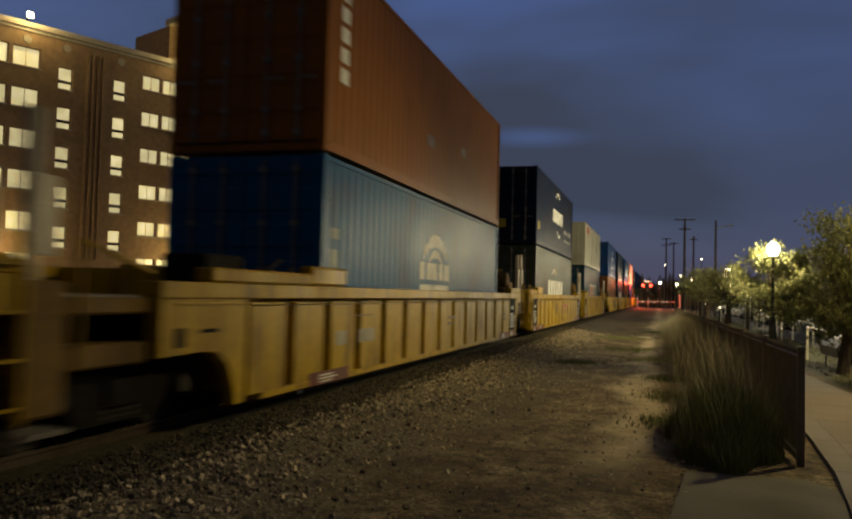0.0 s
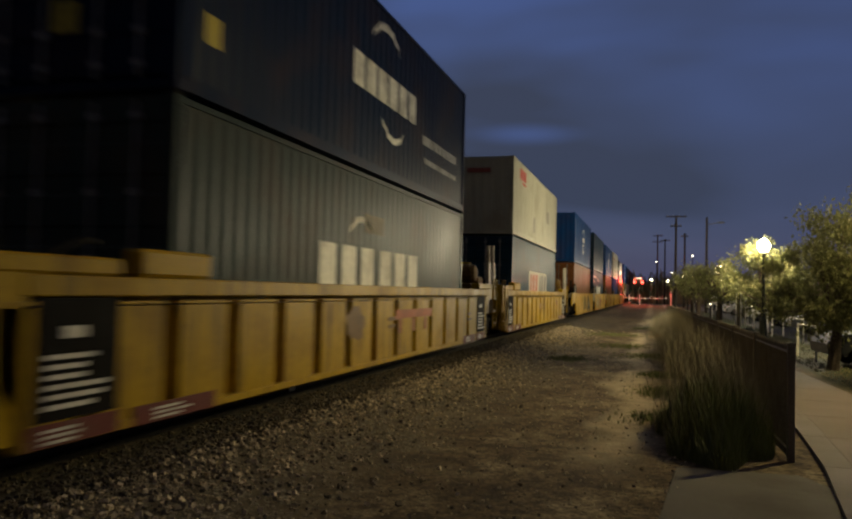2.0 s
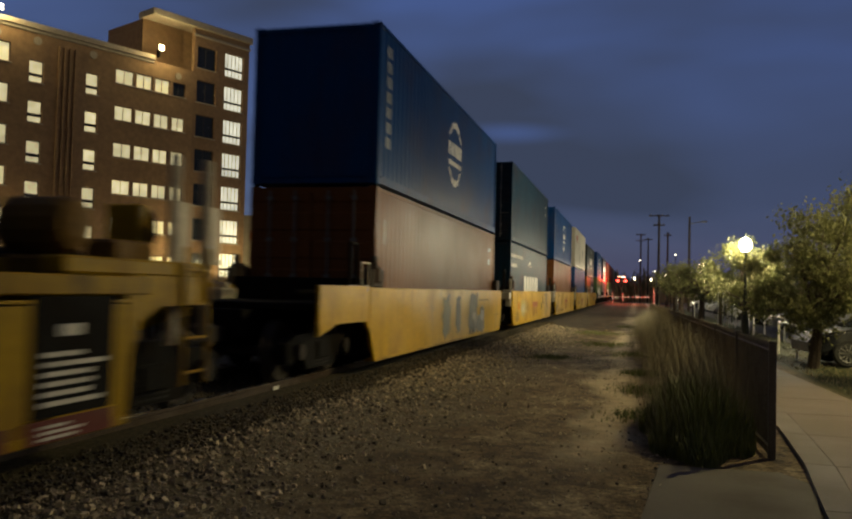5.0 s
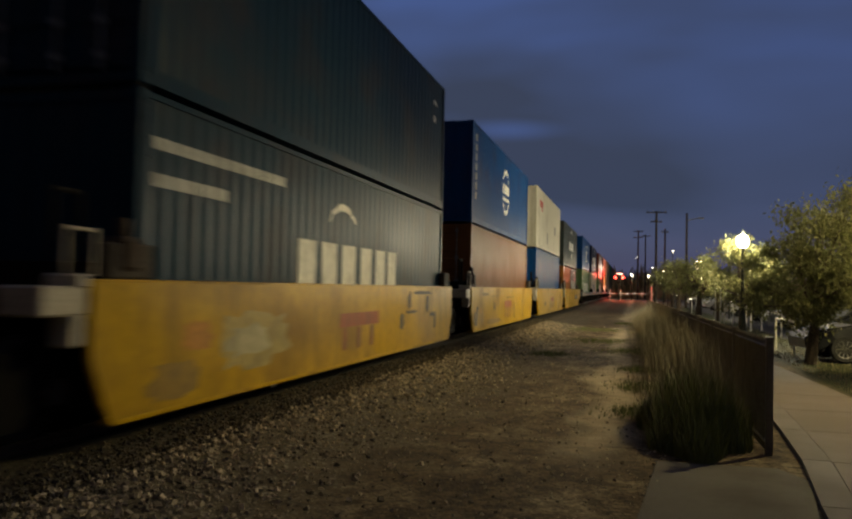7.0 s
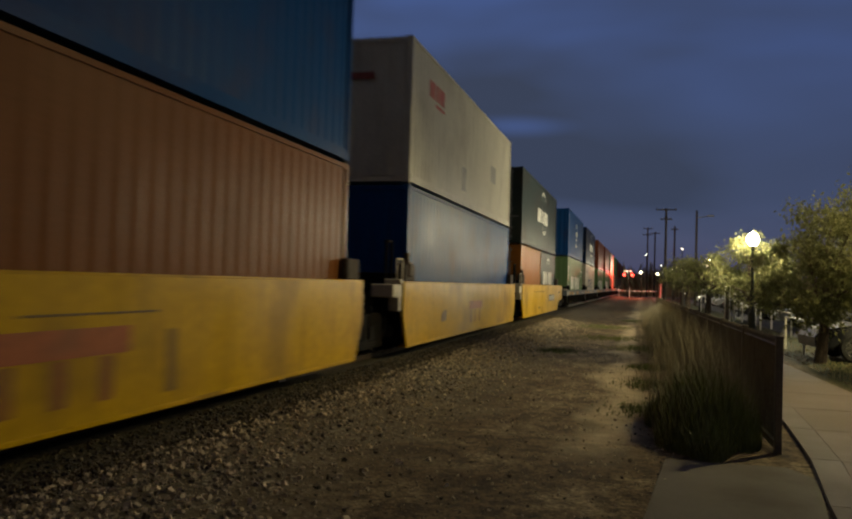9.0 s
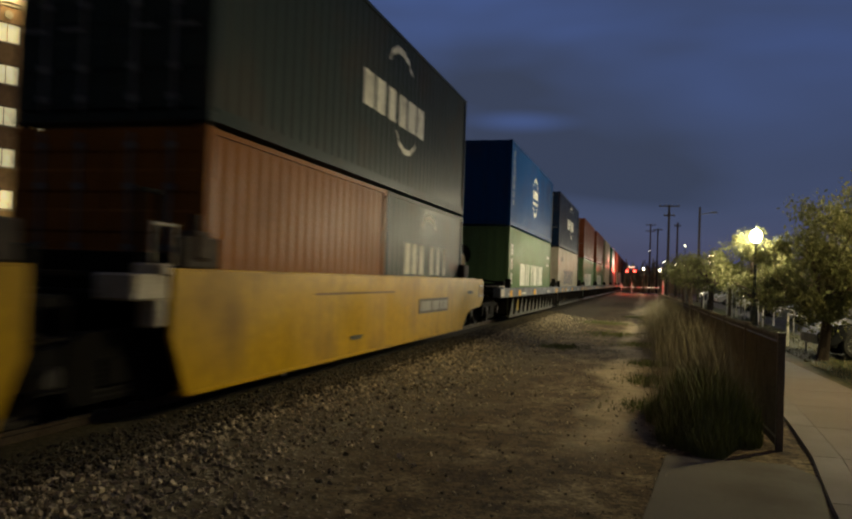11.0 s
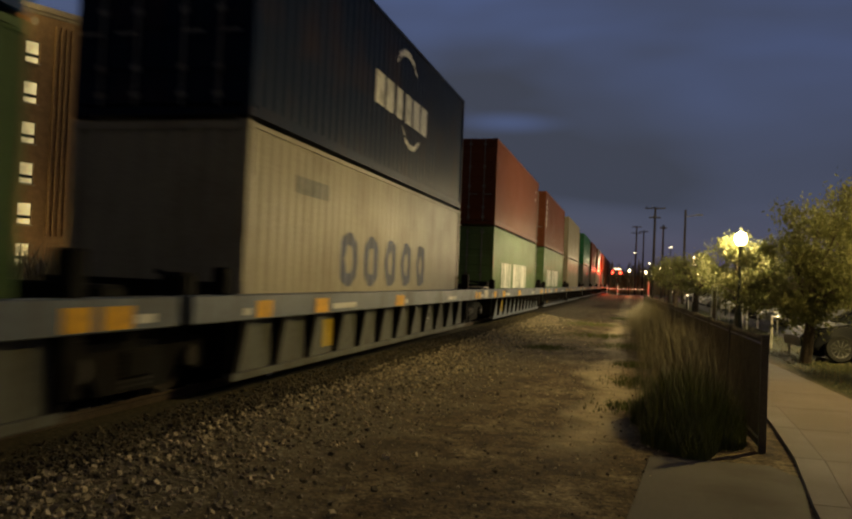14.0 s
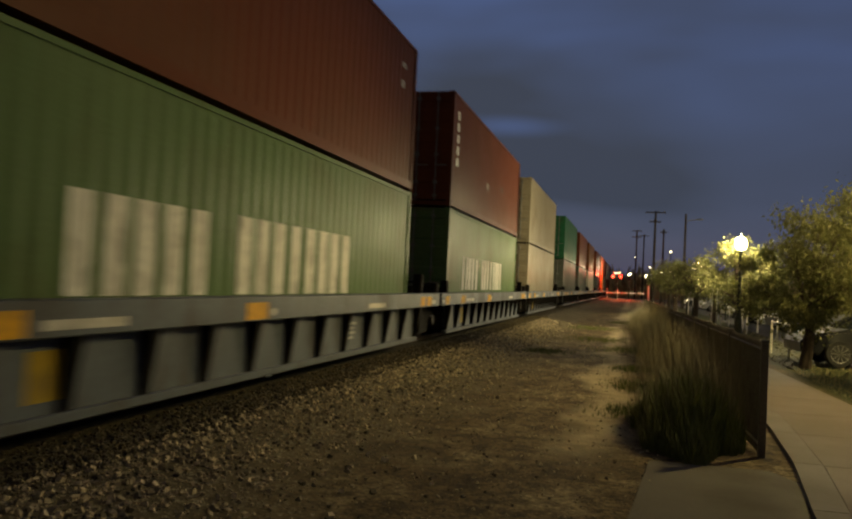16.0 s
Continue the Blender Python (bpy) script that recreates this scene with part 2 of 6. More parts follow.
def shipping_container(label, color, height=HIGH, length=L40, doors_near=True, group="containers on the train"):
    """Origin at the middle of the near end, at the foot; y runs along it."""
    root = thing("shipping_container", label, "shipping container", group=group)
    hw, e = WIDE / 2, 0.012

    def add(name, key, make, mat=PAINT, at=(0, 0, 0), parent=root, c=color):
        ob = part(name, shared((name, *key), make, mat, smooth=name.endswith("_wall")), mat, parent, color=c)
        ob.location = at
        return ob

    br = corr_breaks(0.16, length - 0.16)
    for s in (1, -1):
        add("side_wall", (height, length, s), lambda: wall_mesh(br, 0.14, height - 0.05, lambda y, d, z: (s * (hw - e + d), y, z)))
    add("roof", (height, length), lambda: wall_mesh([(y, 0.6 * d) for y, d in br], -hw + 0.05, hw - 0.05, lambda y, d, x: (x, y, height - 0.02 + d)))
    add("underframe", (length,), lambda: boxes((-hw + 0.07, hw - 0.07, 0.1, length - 0.1, 0.03, 0.15)))
    # plain end wall with deep vertical corrugations, and the end with the two doors
    yd, yf = (0.03, length - 0.03) if doors_near else (length - 0.03, 0.03)
    out = 1 if yf > yd else -1
    ends = [(x, 1.2 * d) for x, d in corr_breaks(-hw + 0.12, hw - 0.12)]
    add("end_wall", (height, length, doors_near), lambda: wall_mesh(ends, 0.14, height - 0.10, lambda x, d, z: (x, yf + out * d, z)))
    for s in (1, -1):
        x0, x1 = sorted((s * 0.012, s * (hw - 0.10)))

        def leaf():
            f, g = yd - out * 0.03, yd - out * 0.012
            o = [(yd + out * 0.025, 0.16), (f, 0.16)]
            for k in range(5):
                z = 0.36 + k * (height - 0.85) / 4
                o += [(f, z), (g, z + 0.03), (g, z + 0.20), (f, z + 0.23)]
            o += [(f, height - 0.12), (yd + out * 0.025, height - 0.12)]
            return prism(bmesh.new(), o, "x", x0, x1)
        door = add("door", (height, length, doors_near, s), leaf)
        for k in (0.28, 0.72):
            x = s * (k * (hw - 0.11) + 0.01)
            y = yd - out * 0.065
            def rod():
                bm = tube(bmesh.new(), (x, y, 0.12), (x, y, height - 0.07), 0.019, 8)
                for z in (0.22, 0.55, 1.25, 1.9, height - 0.25):
                    box(bm, x - 0.05, x + 0.05, y - 0.025, y + 0.025, z, z + 0.07)
                box(bm, x - 0.02, x + 0.28 * s if s > 0 else x + 0.02, y - 0.035, y - 0.015, 1.0, 1.03) if s > 0 else box(bm, x - 0.28, x + 0.02, y - 0.035, y - 0.015, 1.0, 1.03)
                return bm
            add("locking_rod", (height, length, doors_near, s, k), rod, STEEL, parent=door)
    for sx in (1, -1):
        for y in (0.0, length):
            def post():
                bm = bmesh.new()
                y0, y1 = (0, 0.13) if y == 0 else (length - 0.13, length)
                x0, x1 = sorted((sx * (hw - 0.12), sx * (hw - 0.004)))
                return box(bm, x0, x1, y0 + 0.004, y1 - 0.004, 0.10, height - 0.10, 0.01)
            add("corner_post", (height, length, sx, y), post)
            for z in (0.0, height - 0.118):
                def casting():
                    y0, y1 = (0, 0.178) if y == 0 else (length - 0.178, length)
                    x0, x1 = sorted((sx * (hw - 0.162), sx * hw))
                    return box(bmesh.new(), x0, x1, y0, y1, z, z + 0.118, 0.012)
                add("corner_casting", (height, length, sx, y, z), casting)
        x0, x1 = sorted((sx * (hw - 0.06), sx * (hw - 0.002)))
        add("top_rail", (height, length, sx), lambda: boxes((x0, x1, 0.15, length - 0.15, height - 0.075, height - 0.015)))
        add("bottom_rail", (height, length, sx), lambda: boxes((x0, x1, 0.15, length - 0.15, 0.02, 0.17)))
    for y in (0.02, length - 0.10):
        for z in (0.02, height - 0.115):
            add("end_rail", (height, length, y, z), lambda: boxes((-hw + 0.12, hw - 0.12, y, y + 0.08, z, z + 0.10)))
    return root


def marking(root, name, shapes, color, label=""):
    """Painted shapes on the wall towards the camera, following its corrugations: (y0, y1, z0, z1) rectangles. Those that touch make one part."""
    hw = WIDE / 2 - 0.012 + 0.004
    groups, out = [], []
    for s in (s for s in shapes if isinstance(s, list)):
        bm = bmesh.new()

        def across(y):
            for (p, a, b), (q, c, d) in zip(s, s[1:]):
                if p <= y <= q + 1e-6:
                    f = (y - p) / max(q - p, 1e-6)
                    return a + (c - a) * f, b + (d - b) * f
            return s[-1][1:]
        bends = dict(corr_breaks(s[0][0], s[-1][0]))
        bends.update({y: corr_breaks(y, y + 0.001)[0][1] for y, _, _ in s[1:-1]})
        rows = [[bm.verts.new((hw + d, y, z)) for z in across(y)] for y, d in sorted(bends.items())]
        for (a, b), (c, e) in zip(rows, rows[1:]):
            bm.faces.new((a, c, e, b))
        out.append(part(name, bm, MARK, root, label, smooth=True, color=color))
    for s in (s for s in shapes if not isinstance(s, list)):
        hit = [g for g in groups if any(s[0] <= r[1] + 0.004 and r[0] <= s[1] + 0.004 and s[2] <= r[3] + 0.004 and r[2] <= s[3] + 0.004 for r in g)]
        groups = [g for g in groups if not any(g is h for h in hit)] + [sum(hit, []) + [s]]
    for g in groups:
        bm = bmesh.new()
        for y0, y1, z0, z1 in g:
            rows = [(bm.verts.new((hw + d, y, z0)), bm.verts.new((hw + d, y, z1))) for y, d in corr_breaks(y0, y1)]
            for (a, b), (c, e) in zip(rows, rows[1:]):
                bm.faces.new((a, c, e, b))
        out.append(part(name, bm, MARK, root, label, smooth=True, color=color))
    return out


def arc_shapes(yc, zc, r, a0, a1, thick, flat=1.0, n=14, ends=0.35):
    """A band along an arc, thinner towards its ends, as one run of sections (y, lower z, upper z)."""
    run = []
    for k in range(n + 1):
        a = radians(a0 + (a1 - a0) * k / n)
        z = zc + flat * r * math.sin(a)
        t = thick * (ends + (1 - ends) * math.sin(math.pi * k / n))
        run.append((yc + r * math.cos(a), z - t / 2, z + t / 2))
    return [sorted(run)]


def ring_shapes(y0, y1, z0, z1, thick):
    """A plain oval ring as an upper and a lower half."""
    yc, zc, w, h = (y0 + y1) / 2, (z0 + z1) / 2, (y1 - y0) / 2, (z1 - z0) / 2
    halves = []
    for sg in (1, -1):
        run = []
        for k in range(17):
            u = -1 + k / 8
            outer = zc + sg * h * math.sqrt(max(0.0, 1 - u * u)) ** 0.8
            iu = u * w / (w - thick)
            inner = zc + sg * ((h - 0.8 * thick) * math.sqrt(1 - iu * iu) ** 0.8 if abs(iu) < 1 else 0.002)
            run.append((yc + u * w, *sorted((inner, outer))))
        halves.append(run)
    return halves


def word_shapes(y0, y1, z0, z1, n, gap=0.22):
    """n plain blocks in a row for a name that is not lettered."""
    step = (y1 - y0) / n
    return [(y0 + k * step, y0 + (k + 1 - gap) * step, z0, z1) for k in range(n)]


def round_mark(yc, zc, r):
    """A round mark crossed by a row of blocks."""
    return (arc_shapes(yc, zc, r, 25, 155, 0.22 * r) + arc_shapes(yc, zc, r * 0.95, 205, 335, 0.22 * r)
            + word_shapes(yc - 1.02 * r, yc + 1.1 * r, zc - 0.05 * r, zc + 0.38 * r, 5)
            + [(yc - 0.9 * r, yc + 0.9 * r, zc - 0.38 * r, zc - 0.22 * r)])


# ---- running gear ----
RAIL = 0.25          # height of the rail's head
TX = -5.66           # the track's middle
SPEED = 11.33        # metres a second, towards the camera
WHEEL_R = 0.42
WHEELSETS = []


def wheelset_mesh():
    bm = bmesh.new()
    tube(bm, (-0.98, 0, 0), (0.98, 0, 0), 0.075, 12)
    for s in (1, -1):
        turn = Matrix.Rotation(radians(90 * s), 4, "Y")
        lathe(bm, [(0.10, 0.66), (0.16, 0.69), (0.30, 0.70), (0.36, 0.675), (0.455, 0.685), (0.455, 0.712), (WHEEL_R, 0.722), (WHEEL_R - 0.008, 0.812),
                   (0.37, 0.815), (0.345, 0.76), (0.17, 0.745), (0.13, 0.83), (0.10, 0.83)], 28, turn)
        for k in range(3):   # lightening marks that show the turning
            a = radians(120 * k)
            tube(bm, (s * 0.765, 0.26 * math.cos(a), 0.26 * math.sin(a)), (s * 0.785, 0.26 * math.cos(a), 0.26 * math.sin(a)), 0.03, 8)
    return bm


def truck(car, y, spin=True):
    """A freight truck with its side frames, bolster, springs and two wheelsets, under a car."""
    root = part("truck", shared(("truck_bolster",), lambda: boxes((-1.1, 1.1, -0.22, 0.22, 0.52, 0.80), (-0.35, 0.35, -0.35, 0.35, 0.78, 0.95), bevel=0.03), BLACK), BLACK, car)
    root.location = (0, y, 0)
    outline = [(-1.25, 0.52), (-1.25, 0.80), (-1.0, 0.90), (-0.62, 0.92), (-0.42, 1.02), (0.42, 1.02), (0.62, 0.92), (1.0, 0.90), (1.25, 0.80), (1.25, 0.52),
               (1.06, 0.50), (0.98, 0.70), (0.78, 0.72), (0.55, 0.40), (-0.55, 0.40), (-0.78, 0.72), (-0.98, 0.70), (-1.06, 0.50)]
    for s in (1, -1):
        a, b = sorted((s * 0.90, s * 1.06))
        part("side_frame", shared(("side_frame", s), lambda: prism(bmesh.new(), outline, "x", a, b), BLACK), BLACK, root)

        def springs():
            bm = bmesh.new()
            for dy in (-0.2, 0.0, 0.2):
                lathe(bm, [(0.075 if k % 2 else 0.06, 0.42 + 0.026 * k) for k in range(12)], 10, Matrix.Translation((s * 1.0, dy, 0)))
            return bm
        part("spring_group", shared(("springs", s), springs, WHEEL), WHEEL, root)
        for dy in (-0.89, 0.89):
            part("bearing_cap", shared(("bearing", s, dy), lambda: tube(bmesh.new(), (s * 1.0, dy, RAIL + WHEEL_R), (s * 1.14, dy, RAIL + WHEEL_R), 0.11, 14), WHEEL), WHEEL, root)
    for dy in (-0.89, 0.89):
        ws = part("wheelset", shared(("wheelset",), wheelset_mesh, WHEEL), WHEEL, root)
        ws.location = (0, dy, RAIL + WHEEL_R)
        if spin:
            WHEELSETS.append(ws)
    return root


def ladder(car, mat, x, y, z0, z1, wide=0.42, group_name="ladder"):
    def make():
        bm = bmesh.new()
        for dy in (0, wide):
            tube(bm, (x, y + dy, z0), (x, y + dy, z1), 0.022, 6)
        k = z0 + 0.12
        while k < z1:
            tube(bm, (x, y, k), (x, y + wide, k), 0.016, 6)
            k += 0.33
        return bm
    return part(group_name, shared((group_name, mat.name, x, y, z0, z1, wide), make, mat), mat, car)


def coupler(car, y, s, reach):
    def make():
        bm = boxes((-0.12, 0.12, min(y, y + s * reach * 0.7), max(y, y + s * reach * 0.7), 0.80, 1.02), bevel=0.02)
        y1 = y + s * reach * 0.7
        box(bm, -0.17, 0.17, min(y1, y1 + s * 0.28), max(y1, y1 + s * 0.28), 0.76, 1.06, 0.05)
        return bm
    return part("coupler", shared(("coupler", y, s, reach), make, WHEEL), WHEEL, car)


def hose(car, y, s):
    def make():
        bm = bmesh.new()
        pts = [(0.45, y, 0.85), (0.45, y + s * 0.15, 0.62), (0.40, y + s * 0.35, 0.48), (0.32, y + s * 0.5, 0.55)]
        for a, b in zip(pts, pts[1:]):
            tube(bm, a, b, 0.03, 6)
        return bm
    return part("brake_hose", shared(("hose", y, s), make, BLACK), BLACK, car)


def tagged_bars(car, x, y0, y1, z0, z1, n, color, name="stencil"):
    """Rows of small stencilled writing as plain bars on a side."""
    rnd = random.Random(int(100 * (y0 + z0 + 50)))
    step = (z1 - z0) / n
    for k in range(n):
        w = (y1 - y0) * rnd.uniform(0.55, 1.0)
        part(name, boxes((x, x + 0.004, y0, y0 + w, z0 + k * step, z0 + (k + 0.5) * step)), MARK, car, color=color)


def patch(car, x, y0, y1, z0, z1, color, name, label=""):
    return part(name, boxes((x, x + 0.005, y0, y1, z0, z1)), MARK, car, label, color=color)


WHITE_C, RED_C, BLACK_C, ORANGE_C = (0.62, 0.60, 0.54), (0.11, 0.014, 0.008), (0.009, 0.009, 0.009), (0.72, 0.36, 0.012)


def ribbed_car(first=False, last=False):
    """Yellow articulated well car with ribbed sides and a well longer than its load; origin under the near end of the load.
    The first unit's sides arch over its own truck and end in an open step platform."""
    car = thing("well_car", "yellow ribbed steel well car with grimy sides", "railway car", group="cars of the train")
    a, b = -3.15, 15.35
    for s in (1, -1):
        def x(p, q):
            return sorted((s * p, s * q))
        part("top_chord", shared(("rc_top", s, first), lambda: boxes((*x(1.24, 1.47), -3.97 if first else -2.1, 14.3, 1.49, 1.65), bevel=0.012), YELLOW), YELLOW, car)
        part("bottom_chord", shared(("rc_bot", s), lambda: boxes((*x(1.26, 1.47), -2.1, 14.0, 0.39, 0.47), bevel=0.01), YELLOW), YELLOW, car)
        part("side_sheet", shared(("rc_sheet", s), lambda: boxes((*x(1.24, 1.27), -2.1, 14.0, 0.45, 1.52)), YELLOW), YELLOW, car)

        def rib():
            """A pressed panel between two recesses, with a lip under the top chord."""
            bm = bmesh.new()
            xo, xi = s * 1.455, s * 1.262
            prism(bm, [(-0.47, xi), (-0.42, xo), (0.42, xo), (0.47, xi)], "z", 0.0, 1.0)
            for v in bm.verts:
                v.co = Vector((v.co.y, v.co.x, 0.465 + v.co.z * 0.945))
            return bm
        for k in range(15):
            r = part("side_rib", shared(("rc_rib", s), rib, YELLOW), YELLOW, car)
            r.location = (0, -1.94 + k * 1.105, 0)
            part("lip", shared(("rc_lip", s), lambda: boxes((*x(1.27, 1.462), -0.44, 0.44, 1.425, 1.45)), YELLOW), YELLOW, r)
        for e, y0, y1, sg in (("near", a, -2.08, 1), ("far", 13.98, b, -1)):
            if first and sg > 0:
                continue
            o = [(y0, 1.00), (y0, 1.66), (y1, 1.66), (y1, 0.40), (y1 - 0.04, 0.40), (y1 - 0.12, 0.72), (y1 - 0.34, 0.96), (y0 + 0.3, 1.04)]
            if sg < 0:
                o = [(y0, 1.66), (y1, 1.66), (y1, 1.40), (y0 + 0.5, 1.38), (y0 + 0.2, 1.26), (y0 + 0.07, 0.98), (y0 + 0.03, 0.40), (y0, 0.40)]
            part("end_sill", shared(("rc_end", s, e), lambda: prism(bmesh.new(), o, "x", *x(1.33, 1.455)), YELLOW), YELLOW, car)
        if first:
            o = [(-3.97, 0.97), (-3.97, 1.50), (-2.42, 1.50), (-2.42, 0.40), (-2.60, 0.40), (-2.66, 0.62), (-2.78, 0.84), (-2.98, 0.96), (-3.2, 0.985)]
            arch = part("end_panel", shared(("rc_arch", s), lambda: prism(bmesh.new(), o, "x", *x(1.30, 1.44)), YELLOW), YELLOW, car, "yellow end panel arching over the truck")
            for k, (y0, y1, z0, z1) in enumerate(((-3.3, -2.98, 1.16, 1.20), (-3.72, -3.55, 1.04, 1.22))):
                part("slot", shared(("rc_slot", s, k), lambda: boxes((*x(1.435, 1.443), y0, y1, z0, z1)), BLACK), BLACK, arch)
            for k, (y0, y1, z0, z1) in enumerate(((-3.7, -2.5, 1.43, 1.455), (-3.97, -3.86, 0.97, 1.49))):
                part("flange", shared(("rc_flange", s, k), lambda: boxes((*x(1.43, 1.462), y0, y1, z0, z1), bevel=0.005), YELLOW), YELLOW, arch)
            # platform sills and posts: their shade is in the darker yellow
            for k, (xi, z0, z1) in enumerate(((1.02, 0.93, 1.12), (1.30, 1.36, 1.50))):
                part("step_sill", shared(("rc_step", s, k), lambda: boxes((*x(xi, 1.36), -5.45, -3.98, z0, z1), bevel=0.02), STAINED_SHADED), STAINED_SHADED, car)
            part("corner_post", shared(("rc_corner", s), lambda: boxes((*x(1.18, 1.40), -5.48, -5.05, 0.62, 1.62), bevel=0.03), STAINED_SHADED), STAINED_SHADED, car)
            part("step", shared(("rc_tread", s), lambda: boxes((*x(1.10, 1.40), -5.45, -5.0, 0.48, 0.52), (*x(1.24, 1.30), -5.40, -5.34, 0.5, 0.66), bevel=0.006), KERB), KERB, car)
            part("ladder_post", shared(("rc_lpost", s), lambda: tube(tube(bmesh.new(), (s * 1.37, -4.9, 0.95), (s * 1.37, -4.9, 1.95), 0.022, 6), (s * 1.37, -4.9, 1.95), (s * 1.37, -4.0, 1.72), 0.022, 6), YELLOW), YELLOW, car)
        for e, yy in (("near", (-3.1, -0.76) if first else (-3.05, -1.0)), ("far", (13.2, 15.25))):
            part("guide_block", shared(("rc_guide", e, s, first), lambda: boxes((*x(1.24, 1.44), *yy, 1.655, 1.80), bevel=0.02), YELLOW), YELLOW, car)
        part("guide_block", shared(("rc_guide_in", s), lambda: boxes((*x(1.24, 1.44), -0.75, 0.38, 1.655, 1.90), bevel=0.03), YELLOW), YELLOW, car)
    for e, y0, y1 in (("near", a, -2.0), ("far", 14.2, b)):
        y0 = -5.4 if first and e == "near" else y0
        part("end_platform", shared(("rc_plat", e, first), lambda: boxes((-1.32, 1.32, y0, y1, 1.40, 1.50), bevel=0.01), YELLOW), YELLOW, car)
        part("centre_sill", shared(("rc_sill", e, first), lambda: boxes((-0.35, 0.35, y0 - 0.3, y1 + 0.3, 0.90, 1.40), bevel=0.02), BLACK), BLACK, car)
        part("bulkhead", shared(("rc_bulk", e), lambda: boxes((-1.235, 1.235, *((y1 - 0.12, y1) if e == "near" else (y0, y0 + 0.12)), 0.45, 1.80), bevel=0.01), YELLOW), YELLOW, car)
    part("well_floor", shared(("rc_floor53",), lambda: boxes((-1.235, 1.235, -1.98, 14.18, 0.40, 0.58)), BLACK), BLACK, car)
    # ladders, brake stand, posts and boxes at the ends
    for y in ((b - 0.5,) if first else (a + 0.05, b - 0.5)):
        ladder(car, YELLOW, 1.475, y, 0.62, 1.95)
    part("brake_wheel", shared(("brake_wheel",), lambda: lathe(bmesh.new(), [(0.05, 0), (0.26, 0.02), (0.28, 0.04), (0.26, 0.06), (0.05, 0.05)], 20,
         Matrix.Translation((0.55, b - 0.05, 2.15)) @ Matrix.Rotation(radians(-90), 4, "X")), BLACK), BLACK, car, "black brake wheel")
    part("brake_stand", shared(("brake_stand",), lambda: boxes((0.35, 0.75, b - 0.22, b - 0.06, 1.5, 2.4), bevel=0.02), YELLOW), YELLOW, car)
    for y, z, r in ((b - 0.45, 2.85, 0.055), (b + 0.15, 2.88, 0.06)):
        part("post", shared(("rc_post", y), lambda: tube(bmesh.new(), (1.30, y, 1.0), (1.30, y, z), r, 8), DUSTY), DUSTY, car, "dusty steel post")
        part("marker_plate", shared(("rc_plate", y), lambda: boxes((1.31, 1.345, y - 0.06, y + 0.22, 1.80, 2.40), bevel=0.008), DUSTY), DUSTY, car, "pale marker plate")
    part("handrail", shared(("rc_hand",), lambda: tube(bmesh.new(), (1.30, b - 0.45, 1.75), (1.30, b + 0.15, 1.75), 0.02, 6), YELLOW), YELLOW, car)
    part("air_reservoir", shared(("tank",), lambda: tube(bmesh.new(), (0.4, b - 0.75, 1.72), (-0.8, b - 0.75, 1.72), 0.2, 14), BLACK), BLACK, car)
    part("air_reservoir", shared(("reservoir",), lambda: lathe(bmesh.new(), [(0.10, 0.0), (0.20, 0.05), (0.24, 0.12), (0.24, 0.62), (0.20, 0.70), (0.10, 0.74)], 14, Matrix.Translation((0.55, 13.55, 2.05)) @ Matrix.Rotation(radians(90), 4, "Y")), STAINED_SHADED), STAINED_SHADED, car, "rust-stained air reservoir")
    part("valve_box", shared(("valve",), lambda: boxes((0.75, 1.18, 13.3, 14.05, 1.60, 1.80), bevel=0.03), STAINED_SHADED), STAINED_SHADED, car)
    part("valve_box", shared(("valve3",), lambda: boxes((0.85, 1.20, 14.15, 14.75, 1.50, 1.98), bevel=0.03), STAINED_SHADED), STAINED_SHADED, car)
    part("brake_cylinder", shared(("cylinder",), lambda: boxes((0.5, 1.22, 14.8, 15.25, 1.50, 1.76), bevel=0.03), BLACK), BLACK, car)
    part("valve_box", shared(("valve2",), lambda: boxes((0.7, 1.22, -2.9, -2.1, 1.5, 1.95), bevel=0.03), BLACK), BLACK, car)
    part("release_lever", shared(("lever",), lambda: tube(tube(bmesh.new(), (1.2, -1.9, 1.70), (1.2, -1.2, 1.95), 0.03), (1.2, -1.2, 1.95), (1.0, -0.8, 1.95), 0.03), BLACK), BLACK, car)
    truck(car, -3.95 if first else -3.6)
    if last:
        truck(car, 15.0)
        coupler(car, b, 1, 0.8)
    hose(car, a, -1)
    # placards and reflective strips
    x = 1.458
    for y0 in ((12.85,) if first else (-2.0, 12.85)):
        part("data_panel", boxes((x, x + 0.005, y0, y0 + 0.95, 0.58, 1.48)), BLACK, car, "black data panel with rows of white writing")
        tagged_bars(car, x + 0.006, y0 + 0.12, y0 + 0.85, 0.66, 1.10, 6, WHITE_C)
        tagged_bars(car, x + 0.006, y0 + 0.30, y0 + 0.70, 1.18, 1.36, 1, WHITE_C)
        patch(car, x + 0.016, y0 - 0.05, y0 + 0.95, 0.40, 0.57, RED_C, "reflective_strip", "red and white reflective strip")
        tagged_bars(car, x + 0.022, y0 + 0.1, y0 + 0.65, 0.42, 0.55, 3, WHITE_C)
    for y0 in (11.35, -0.85):
        patch(car, x + 0.016, y0, y0 + 1.3, 0.395, 0.56, RED_C, "reflective_strip")
        tagged_bars(car, x + 0.022, y0 + 0.3, y0 + 0.9, 0.42, 0.54, 3, WHITE_C)
    tagged_bars(car, x, 11.85, 12.35, 0.9, 1.15, 2, (0.16, 0.09, 0.02), "stencil")
